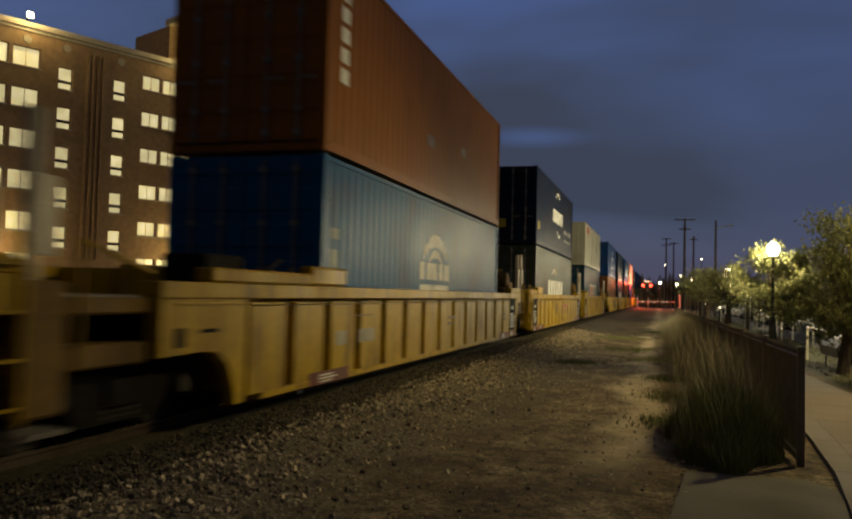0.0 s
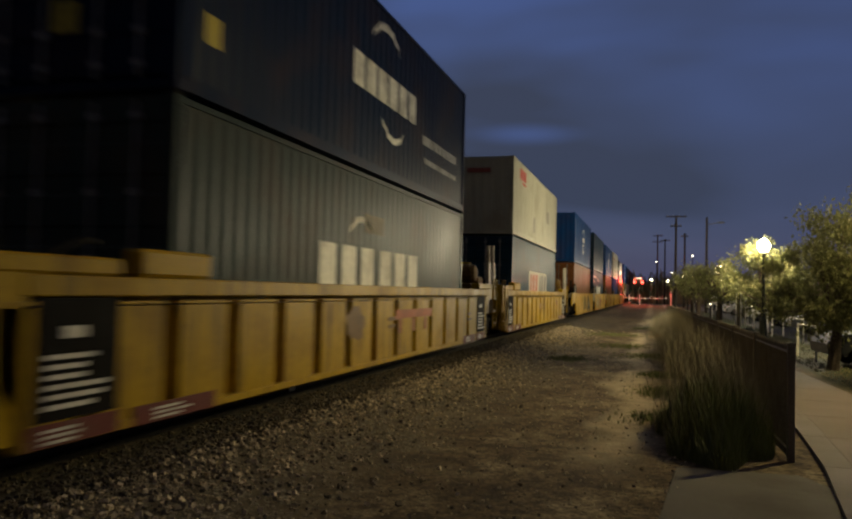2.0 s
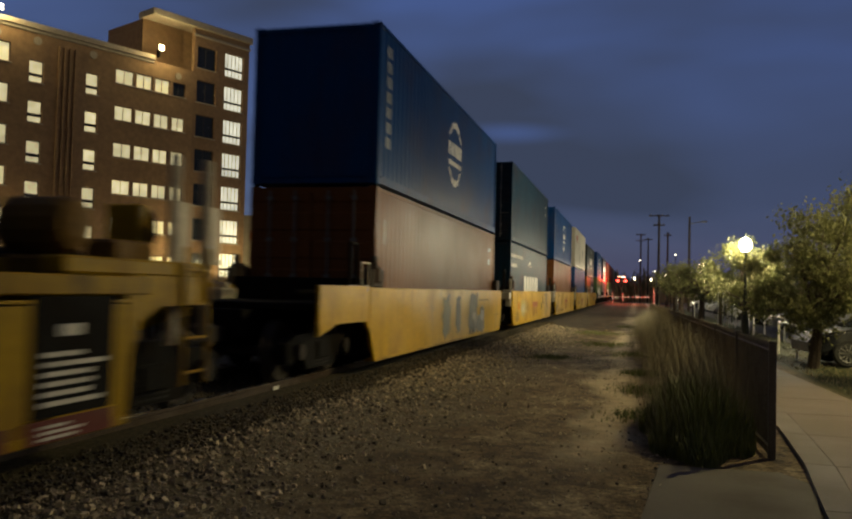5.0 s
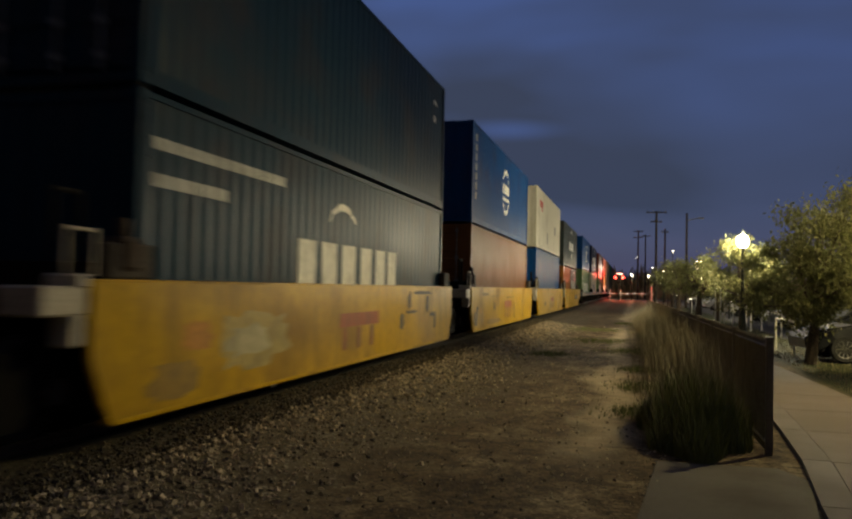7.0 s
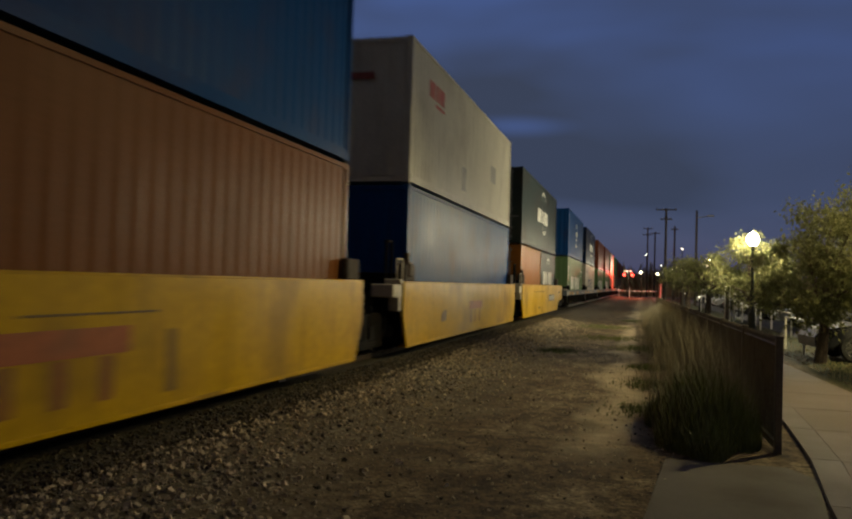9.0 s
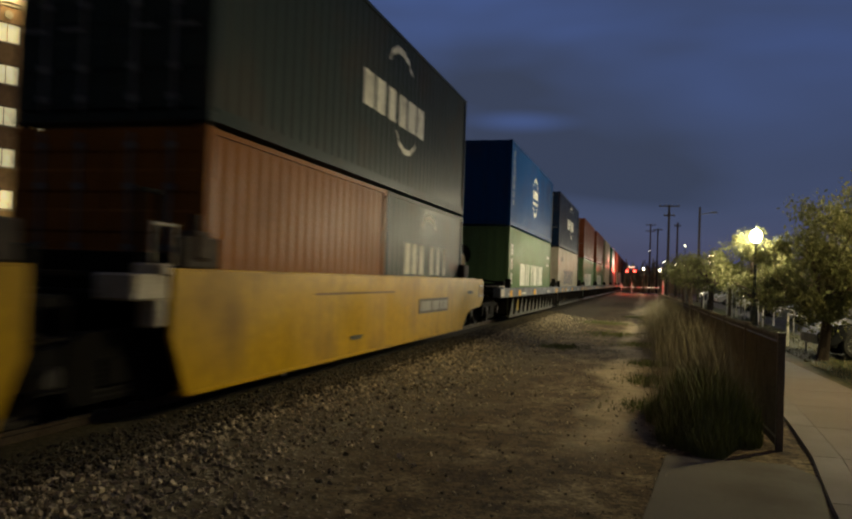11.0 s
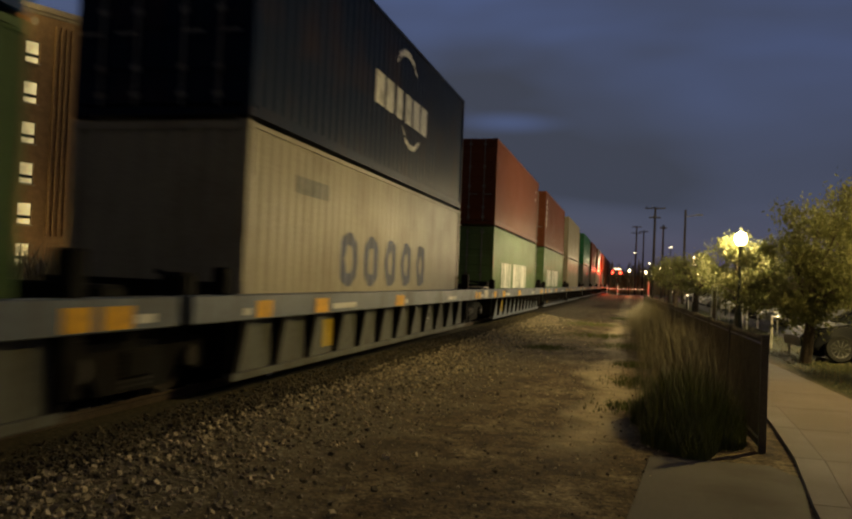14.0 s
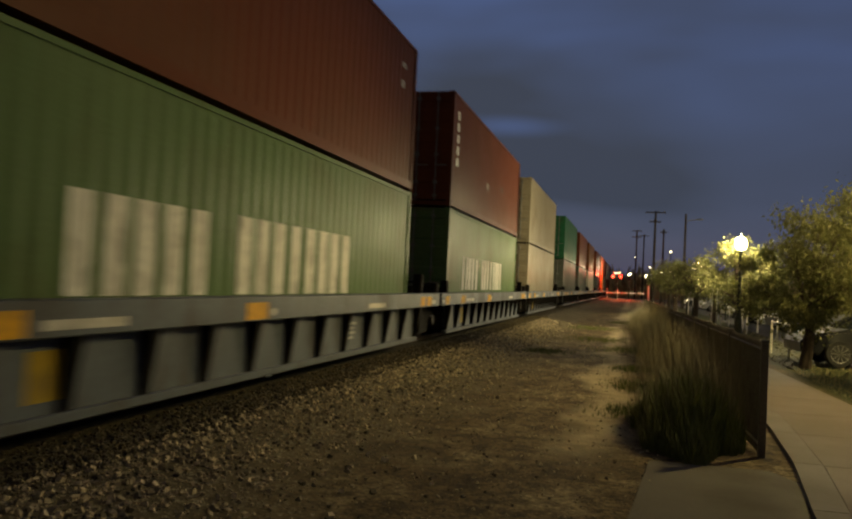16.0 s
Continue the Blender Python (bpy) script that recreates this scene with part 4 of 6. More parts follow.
def spray(car, u):
    """Graffiti, faded names and scratches, each on its own car."""
    x, dark, white = 1.431, (0.05, 0.045, 0.02), (0.42, 0.38, 0.26)
    if u == 70.1:
        olive, mud = (0.10, 0.095, 0.04), (0.045, 0.04, 0.018)
        for k, (y0, y1, z0, z1, c) in enumerate((
                (4.2, 5.2, 0.42, 1.54, olive), (5.6, 6.3, 0.45, 1.52, mud), (7.15, 8.4, 0.42, 1.55, olive), (7.17, 7.72, 0.40, 1.56, mud), (7.3, 7.56, 0.80, 1.35, olive),
                (7.75, 7.95, 1.15, 1.56, mud), (8.1, 8.36, 1.05, 1.56, mud), (7.6, 7.98, 0.40, 0.85, mud), (7.55, 8.12, 0.80, 1.02, white), (7.95, 8.2, 0.38, 0.95, white),
                (8.05, 9.4, 0.40, 1.0, mud), (8.65, 9.42, 0.40, 1.20, mud), (8.72, 9.25, 0.70, 1.06, (0.30, 0.29, 0.25)), (8.85, 9.12, 1.12, 1.19, white))):
            blob(car, x + 0.0015 * k, y0, y1, z0, z1, c, 40 + k)
        patch(car, x, 8.66, 10.0, 1.31, 1.335, (0.12, 0.07, 0.015), "scratch")
        patch(car, x, 11.0, 11.9, 0.86, 0.875, (0.14, 0.08, 0.02), "scratch")
    elif u == 85.8:
        blob(car, x, 1.1, 3.2, 0.60, 1.30, (0.44, 0.33, 0.10), 51)
        blob(car, x + 0.003, 1.3, 2.5, 0.75, 1.15, (0.46, 0.40, 0.22), 50)
        blob(car, x, 0.45, 1.12, 0.85, 1.22, (0.55, 0.24, 0.02), 52)
        blob(car, x, -0.1, 0.9, 0.42, 0.85, (0.34, 0.20, 0.02), 53)
        red_name(car, x, 4.83, 6.7, 0.60, 1.16)
        for k, (y0, y1, z0, z1) in enumerate(((8.0, 8.3, 0.75, 1.1), (8.3, 9.3, 1.05, 1.12), (8.5, 8.75, 1.1, 1.5), (8.8, 10.6, 1.42, 1.5), (9.9, 10.2, 1.0, 1.45), (10.2, 10.8, 0.95, 1.05), (10.6, 10.85, 0.65, 1.0))):
            blob(car, x + 0.003 * (k % 3), y0, y1, z0, z1, (0.08, 0.055, 0.018), 54 + k)
    elif u == 101.5:
        red_name(car, x, 4.9, 6.5, 0.56, 1.16)
        for k, (y0, y1, z0, z1, c) in enumerate(((-0.5, 0.15, 0.5, 0.95, (0.18, 0.11, 0.03)), (-0.45, -0.1, 0.5, 0.78, (0.04, 0.03, 0.015)), (-0.15, 0.12, 0.85, 1.06, (0.06, 0.045, 0.02)),
                                                   (0.22, 0.82, 0.82, 1.05, (0.52, 0.27, 0.008)), (2.68, 2.98, 0.9, 1.16, (0.13, 0.08, 0.015)), (0.6, 1.9, 1.34, 1.44, (0.24, 0.15, 0.015)),
                                                   (1.3, 4.3, 0.46, 0.66, (0.28, 0.16, 0.012)))):
            blob(car, x + 0.0015 * k, y0, y1, z0, z1, c, 80 + k)
        patch(car, x, 7.05, 7.2, 0.52, 1.1, (0.22, 0.12, 0.02), "scratch")
        patch(car, x, 2.2, 3.6, 1.325, 1.34, (0.13, 0.08, 0.02), "scratch")
        patch(car, x, 5.2, 6.9, 1.26, 1.28, (0.14, 0.08, 0.02), "scratch")
    elif u == 117.0:
        red_name(car, x, 5.0, 6.6, 0.60, 1.14)
        blob(car, x, 2.0, 2.6, 0.7, 1.0, (0.16, 0.09, 0.03), 71)
    elif u == 132.1:
        patch(car, x, 7.6, 10.0, 0.87, 1.16, (0.07, 0.05, 0.03), "builders_plate", "dark framed plate with pale writing")
        for y0, y1 in ((7.72, 8.5), (8.62, 9.15), (9.22, 9.45), (9.5, 9.92)):
            patch(car, x + 0.006, y0, y1, 0.92, 1.11, (0.36, 0.34, 0.29), "writing_bar")
        patch(car, x, 2.5, 6.0, 1.30, 1.33, (0.20, 0.11, 0.02), "scratch")
        blob(car, x, 3.8, 4.5, 0.60, 0.68, dark, 72)
        blob(car, x, 11.9, 12.7, 1.2, 1.3, dark, 73)
    elif u == 10.1:
        for y0, y1 in ((0.0, 0.36), (0.85, 1.5)):
            patch(car, 1.458, y0, y1, 0.86, 1.05, (0.30, 0.27, 0.20), "pale_plate", "worn pale plate")
        patch(car, 1.458, 0.72, 1.42, 1.24, 1.26, (0.14, 0.09, 0.02), "scratch")
    elif u == 29.4:
        blob(car, 1.458, 3.95, 4.85, 0.8, 1.35, (0.16, 0.09, 0.03), 74)
        red_name(car, 1.462, 6.3, 8.6, 0.85, 1.25)
    elif u == 48.7:
        blob(car, 1.458, 4.9, 5.5, 0.95, 1.2, (0.26, 0.14, 0.08), 75)
        blob(car, 1.458, 10.4, 10.9, 1.05, 1.3, (0.16, 0.03, 0.02), 76)


for u, kind, first, last, up, uh, ustyle, low, lh, lstyle in CONSIST:
    car = ribbed_car(first, last) if kind == "ribbed" else smooth_unit(first, last) if kind == "smooth" else grey_unit(first, last, 1.0 if u == 167.3 else 0.0, GRIMED if u < 180 else GREYBLUE)
    MOVING.append((car, u, 0.0))
    spray(car, u)
    foot = FOOT.get(u, 0.63 if kind == "ribbed" else 0.54)
    if low == "split":
        load(u, foot, ORANGE, lh, "", L20, True)
        ob = load(u + L40 - L20, foot, STEELGREY, lh, "", L20)
        marking(ob, "painted_mark", word_shapes(1.2, 2.75, 1.12, 1.72, 3, 0.36) + word_shapes(3.05, 4.65, 1.12, 1.72, 3, 0.36) + swoosh(2.9, 1.8, 0.7), PALE)
    else:
        load(u, foot, low, lh, lstyle, doors_near=(kind != "smooth" or low in (BROWN,)) and u not in (151.5, 167.3))
    top = load(u, foot + lh + 0.04, up, uh, ustyle, doors_near=up not in (IVORY, PEARL, BLUE))
    for sx in (1, -1):
        for y in (0.03, L40 - 0.15):
            lock = part("twist_lock", shared(("twist_lock",), lambda: boxes((-0.05, 0.05, 0, 0.12, -0.04, 0.0)), BLACK), BLACK, top)
            lock.location = (sx * 1.15, y, 0)

# ---- the ground ----
rnd = random.Random(7)


def ground_height(x, y):
    """A low ballast bank under the track, level ground elsewhere."""
    d = abs(x - TX)
    bank = 0.16 * max(0.0, min(1.0, (3.0 - d) / 1.2))
    return bank - 0.018 + 0.016 * noise.noise(Vector((x * 0.5, y * 0.5, 0))) * (1 if -4.5 < x < 0.3 else 0.3)


def grid_mesh(xs, ys, height):
    bm = bmesh.new()
    rows = [[bm.verts.new((x, y, height(x, y))) for x in xs] for y in ys]
    for r, q in zip(rows, rows[1:]):
        for k in range(len(xs) - 1):
            bm.faces.new((r[k], r[k + 1], q[k + 1], q[k]))
    return bm


def ground_material():
    m = bpy.data.materials.new("gravel_and_dirt")
    m.use_nodes = True
    n, l = m.node_tree.nodes, m.node_tree.links
    b = n["Principled BSDF"]
    b.inputs["Roughness"].default_value = 0.95
    b.inputs["Specular IOR Level"].default_value = 0.2
    co = n.new("ShaderNodeTexCoord")

    def tex(scale, detail=5.0, kind="ShaderNodeTexNoise"):
        t = n.new(kind)
        t.inputs["Scale"].default_value = scale
        if kind == "ShaderNodeTexNoise":
            t.inputs["Detail"].default_value = detail
        l.new(co.outputs["Object"], t.inputs["Vector"])
        return t

    def ramp(src, *stops):
        r = n.new("ShaderNodeValToRGB")
        els = r.color_ramp.elements
        while len(els) < len(stops):
            els.new(0.5)
        for e, (p, c) in zip(els, stops):
            e.position, e.color = p, (*c, 1)
        l.new(src, r.inputs[0])
        return r.outputs[0]

    def mix(fac, a, c, kind="MIX"):
        x = n.new("ShaderNodeMix")
        x.data_type, x.blend_type = "RGBA", kind
        for slot, v in ((0, fac), (6, a), (7, c)):
            if hasattr(v, "is_linked"):
                l.new(v, x.inputs[slot])
            else:
                x.inputs[slot].default_value = v
        return x.outputs[2]

    dirt = ramp(tex(1.1).outputs["Fac"], (0.32, (0.072, 0.046, 0.021)), (0.50, (0.150, 0.106, 0.054)), (0.70, (0.29, 0.222, 0.125)))
    grit = ramp(tex(26, 3).outputs["Fac"], (0.34, (0.38, 0.36, 0.33)), (0.52, (0.95, 0.95, 0.95)), (0.72, (1.6, 1.6, 1.6)))
    dirt = mix(1.0, dirt, grit, "MULTIPLY")
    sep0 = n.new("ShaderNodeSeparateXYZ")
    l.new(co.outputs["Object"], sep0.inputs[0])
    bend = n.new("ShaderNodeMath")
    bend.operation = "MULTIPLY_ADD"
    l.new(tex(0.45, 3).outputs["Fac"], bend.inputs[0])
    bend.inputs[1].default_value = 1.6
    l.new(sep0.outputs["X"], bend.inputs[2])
    # pale worn dirt, painted brighter where the lamp's pool of light lies
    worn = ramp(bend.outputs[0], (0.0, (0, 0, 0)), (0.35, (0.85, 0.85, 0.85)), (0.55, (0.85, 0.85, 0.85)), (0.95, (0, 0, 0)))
    pool_start = n.new("ShaderNodeMapRange")
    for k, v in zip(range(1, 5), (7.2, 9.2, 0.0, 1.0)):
        pool_start.inputs[k].default_value = v
    l.new(sep0.outputs["Y"], pool_start.inputs[0])
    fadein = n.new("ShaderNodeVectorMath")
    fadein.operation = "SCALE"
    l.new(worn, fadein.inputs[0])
    l.new(pool_start.outputs[0], fadein.inputs["Scale"])
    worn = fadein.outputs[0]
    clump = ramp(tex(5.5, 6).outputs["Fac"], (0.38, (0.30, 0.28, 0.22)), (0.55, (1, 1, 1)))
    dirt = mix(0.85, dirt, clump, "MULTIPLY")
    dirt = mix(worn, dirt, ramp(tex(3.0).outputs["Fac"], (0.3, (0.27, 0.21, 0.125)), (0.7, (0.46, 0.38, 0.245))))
    cell = tex(34, kind="ShaderNodeTexVoronoi")
    chips = ramp(cell.outputs["Color"], (0.1, (0.075, 0.060, 0.032)), (0.7, (0.13, 0.105, 0.062)), (0.97, (0.42, 0.37, 0.27)))
    sep = n.new("ShaderNodeSeparateXYZ")
    l.new(co.outputs["Object"], sep.inputs[0])
    wob = n.new("ShaderNodeMath")
    wob.operation = "MULTIPLY_ADD"
    l.new(tex(0.8).outputs["Fac"], wob.inputs[0])
    wob.inputs[1].default_value = -2.6
    l.new(sep.outputs["X"], wob.inputs[2])
    near = n.new("ShaderNodeMapRange")
    for k, v in zip(range(1, 5), (-4.3, -3.0, 1.0, 0.0)):
        near.inputs[k].default_value = v
    l.new(wob.outputs[0], near.inputs[0])
    col = mix(near.outputs[0], dirt, chips)
    # darker brown ground from the track out to x = -3.9
    bank_dark = n.new("ShaderNodeMapRange")
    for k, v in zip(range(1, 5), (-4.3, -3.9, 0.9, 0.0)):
        bank_dark.inputs[k].default_value = v
    l.new(sep.outputs["X"], bank_dark.inputs[0])
    col = mix(bank_dark.outputs[0], col, ramp(tex(20).outputs["Fac"], (0.35, (0.022, 0.018, 0.009)), (0.7, (0.085, 0.068, 0.034))))
    grass = ramp(tex(9).outputs["Fac"], (0.35, (0.020, 0.026, 0.009)), (0.65, (0.060, 0.062, 0.022)))
    side = n.new("ShaderNodeMapRange")
    for k, v in zip(range(1, 5), (3.1, 3.5, 0.0, 1.0)):
        side.inputs[k].default_value = v
    l.new(sep.outputs["X"], side.inputs[0])
    col = mix(side.outputs[0], col, grass)
    l.new(col, b.inputs["Base Color"])
    bp = n.new("ShaderNodeBump")
    bp.inputs["Strength"].default_value, bp.inputs["Distance"].default_value = 0.4, 0.015
    l.new(cell.outputs["Distance"], bp.inputs["Height"])
    bp2 = n.new("ShaderNodeBump")
    bp2.inputs["Strength"].default_value, bp2.inputs["Distance"].default_value = 0.25, 0.012
    l.new(tex(14).outputs["Fac"], bp2.inputs["Height"])
    l.new(bp.outputs["Normal"], bp2.inputs["Normal"])
    l.new(bp2.outputs["Normal"], b.inputs["Normal"])
    return m


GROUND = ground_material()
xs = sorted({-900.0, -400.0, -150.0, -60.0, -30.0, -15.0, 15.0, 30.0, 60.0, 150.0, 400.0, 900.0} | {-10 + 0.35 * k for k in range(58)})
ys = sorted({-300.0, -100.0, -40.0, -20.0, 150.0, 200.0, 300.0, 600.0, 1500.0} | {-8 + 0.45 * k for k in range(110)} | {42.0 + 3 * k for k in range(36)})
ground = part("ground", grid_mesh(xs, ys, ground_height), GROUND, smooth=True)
tagged(ground, "bare dirt and gravel ground beside the railway", "ground", kind="structure")

# the track: rails, ties, ballast stones
for k, s in enumerate((1, -1)):
    o = [(-0.075, 0.07), (0.075, 0.07), (0.075, 0.085), (0.012, 0.105), (0.012, 0.20), (0.036, 0.215), (0.036, 0.242), (0.028, RAIL - 0.002), (-0.028, RAIL - 0.002), (-0.036, 0.242), (-0.036, 0.215), (-0.012, 0.20), (-0.012, 0.105), (-0.075, 0.085)]
    bm = prism(bmesh.new(), [(TX + s * 0.753 + p, q) for p, q in o], "y", -60, 420)
    rail = part("rail", bm, RAILRUST)
    tagged(rail, "rusty steel running rail on timber ties", "rail", kind="structure")
    part("rail_head", boxes((TX + s * 0.753 - 0.027, TX + s * 0.753 + 0.027, -60, 420, RAIL - 0.002, RAIL)), BRIGHT, rail, "polished running surface")
# white plate painted in for the bright glint on the near rail
clip = thing("rail_glint", "small white plate standing in for a glint on the rail", "marker", pose(TX + 0.753, 10.45, 0))
part("plate", boxes((0.036, 0.05, -0.09, 0.09, 0.14, 0.19), bevel=0.004), material("white_glint_paint", (0.8, 0.79, 0.74), 0.4), clip)
ties = thing("railway_ties", "dark creosoted timber ties under the rails", "railway tie", kind="structure")
tie_me = shared(("tie",), lambda: boxes((-1.3, 1.3, -0.11, 0.11, -0.06, 0.085), bevel=0.012), TIE)
for k in range(150):
    t = part("tie", tie_me, TIE, ties)
    t.matrix_basis = pose(TX + rnd.uniform(-0.03, 0.03), -6 + 0.52 * k, rnd.uniform(-0.008, 0.008), 0, 0, rnd.uniform(-1.2, 1.2))


def stones(name, label, count, place, size, mat, seed):
    """Loose broken stones joined into one mesh."""
    r = random.Random(seed)
    base = [Vector(v) for v in ((1, 1, 1), (-1, 1, 1), (-1, -1, 1), (1, -1, 1), (1, 1, -1), (-1, 1, -1), (-1, -1, -1), (1, -1, -1))]
    quads = ((0, 1, 2, 3), (7, 6, 5, 4), (0, 4, 5, 1), (1, 5, 6, 2), (2, 6, 7, 3), (3, 7, 4, 0))
    verts, faces = [], []
    for _ in range(count):
        x, y = place(r)
        s = size(r)
        m = Euler((r.uniform(0, 6), r.uniform(0, 6), r.uniform(0, 6))).to_matrix()
        at = Vector((x, y, ground_height(x, y) + 0.22 * s))
        k = len(verts)
        verts += [at + m @ Vector((v.x * r.uniform(0.35, 0.62) * s, v.y * r.uniform(0.35, 0.62) * s, v.z * r.uniform(0.25, 0.5) * s)) for v in base]
        faces += [tuple(k + i for i in q) for q in quads]
    me = bpy.data.meshes.new(name)
    me.from_pydata(verts, [], faces)
    me.materials.append(mat)
    return tagged(new(name, me), label, "gravel", kind="stuff")


def stone_material(name, color):
    m = material(name, color, 0.9, 0.0, (50, 0.25), (8, 0.4), (0.09, 0.075, 0.06), (90, 0.3))
    n, l = m.node_tree.nodes, m.node_tree.links
    geo = n.new("ShaderNodeNewGeometry")
    r = n.new("ShaderNodeMapRange")
    for k, v in zip(range(1, 5), (0, 1, 0.12, 1.6)):
        r.inputs[k].default_value = v
    l.new(geo.outputs["Random Per Island"], r.inputs[0])
    x = n.new("ShaderNodeVectorMath")
    x.operation = "SCALE"
    b = n["Principled BSDF"]
    l.new(b.inputs["Base Color"].links[0].from_socket, x.inputs[0])
    l.new(r.outputs[0], x.inputs["Scale"])
    l.new(x.outputs[0], b.inputs["Base Color"])
    return m


CHIP = stone_material("broken_stone", (0.44, 0.36, 0.235))
DARKCHIP = stone_material("dark_stone", (0.10, 0.074, 0.042))
SHOULDER = stone_material("dark_shoulder_stone", (0.105, 0.082, 0.042))
stones("track_ballast", "grey broken ballast stones round the ties", 17000, lambda r: (r.uniform(TX - 1.6, -4.9), 3.5 + 40 * r.random() ** 1.5), lambda r: r.uniform(0.012, 0.028), DARKCHIP, 3)
stones("scattered_gravel", "pale loose gravel scattered over the dirt", 17000, lambda r: (min(0.0, -3.85 + abs(r.gauss(0, 0.75))), 3.0 + 34 * r.random() ** 1.5), lambda r: 0.008 + 0.036 * r.random() ** 3.2, CHIP, 4)
stones("dirt_pebbles", "small pale and dark pebbles lying on the dirt", 6500, lambda r: (-3.2 + 3.6 * r.random(), 3.0 + 24 * r.random() ** 1.5), lambda r: 0.006 + 0.018 * r.random() ** 4, CHIP, 5)
stones("bank_ballast", "dark broken stones on the shoulder of the track", 16000, lambda r: (-4.55 + 0.85 * r.random() ** 0.8, 3.0 + 36 * r.random() ** 1.5), lambda r: 0.008 + 0.026 * r.random() ** 2.5, SHOULDER, 8)
stones("dirt_clods", "dark clods and chips lying on the dirt", 320, lambda r: (-3.4 + 3.7 * r.random(), 3.0 + 24 * r.random() ** 1.5), lambda r: 0.008 + 0.026 * r.random() ** 5, DARKCHIP, 6)


# ---- pavement, slab and kerb beside the fence ----
def slab(name, outline, z0, z1, mat, label, category, kind="structure"):
    bm = prism(bmesh.new(), outline, "z", z0, z1)
    bmesh.ops.bevel(bm, geom=[e for e in bm.edges if e.verts[0].co.z > z1 - 1e-4 and e.verts[1].co.z > z1 - 1e-4], offset=0.012, segments=1, affect="EDGES")
    return tagged(part(name, bm, mat), label, category, kind=kind)


slab("concrete_slab", [(-0.25, -3.0), (1.15, -3.0), (1.16, 4.5), (1.30, 6.3), (1.50, 7.6), (1.30, 8.05), (0.22, 8.0), (0.0, 5.5)], -0.06, -0.004, SLAB,
     "worn grey concrete slab at the end of the fence", "pavement")
# footpath in bays with open joints
path = thing("footpath", "pale concrete footpath along the fence", "pavement", kind="structure")
left = [(-6.0, 1.30), (4.5, 1.30), (6.3, 1.43), (7.7, 1.63), (11.6, 1.85), (20.0, 1.75), (60.0, 1.6), (130, 1.4)]
right = [(-6.0, 3.4), (4.5, 3.4), (10.0, 3.35), (13.7, 3.28), (19.5, 3.02), (30, 3.0), (60.0, 2.9), (130, 2.8)]


def along(line, y):
    for (a, p), (b, q) in zip(line, line[1:]):
        if a <= y <= b:
            return p + (q - p) * (y - a) / (b - a)
    return line[-1][1]


y = -6.0
while y < 126:
    step = 1.8 if y < 40 else 6.0
    a, b = y + 0.008, y + step - 0.008
    bm = prism(bmesh.new(), [(along(left, a) + 0.17, a), (along(right, a), a), (along(right, b), b), (along(left, b) + 0.17, b)], "z", -0.08, 0.02)
    part("paving_bay", bm, CONCRETE, path)
    bm = prism(bmesh.new(), [(along(left, a) - 0.10, a), (along(left, a) + 0.16, a), (along(left, b) + 0.16, b), (along(left, b) - 0.10, b)], "z", -0.08, 0.026)
    part("kerb_stone", bm, KERB, path)
    y += step

# ---- iron fence with its dense bars ----
FX = 1.33


def fence_panel(y0, y1, x0, x1):
    fence = thing("fence_panel", "black iron picket fence panel", "fence", group="fence panels")
    n = max(2, round((y1 - y0) / 0.10))
    for z in (0.09, 1.06):
        part("rail", tube(bmesh.new(), (x0, y0, z), (x1, y1, z), 0.02, 4), FENCEBLACK, fence)
    me = shared(("picket",), lambda: tube(tube(bmesh.new(), (0, 0, 0.0), (0, 0, 1.10), 0.013, 4), (0, 0, 1.10), (0, 0, 1.15), 0.013, 4, 0.002), FENCEBLACK)
    for k in range(n):
        f = (k + 0.5) / n
        p = part("picket", me, FENCEBLACK, fence)
        p.location = (x0 + (x1 - x0) * f, y0 + (y1 - y0) * f, 0)
    p = part("post", shared(("fence_post",), lambda: boxes((-0.035, 0.035, -0.035, 0.035, -0.1, 1.13), (-0.042, 0.042, -0.042, 0.042, 1.13, 1.16), bevel=0.006), FENCEBLACK), FENCEBLACK, fence)
    p.location = (x0, y0, 0)
    return fence


def fence_x(y):
    return FX - 0.0205 * (y - 8.7)


y = 8.75
while y < 42:
    fence_panel(y, y + 2.4, fence_x(y), fence_x(y + 2.4))
    y += 2.4

# ---- weeds along the fence ----
WEED = material("dry_weed_blade", (0.25, 0.222, 0.14), 0.8, 0.0, (5, 0.3), (1.2, 0.7), (0.33, 0.25, 0.155), (20, 0.0))
FRESH = material("green_weed_blade", (0.125, 0.145, 0.038), 0.7, 0.0, (5, 0.3), (2, 0.4), (0.12, 0.12, 0.04), (20, 0.0))


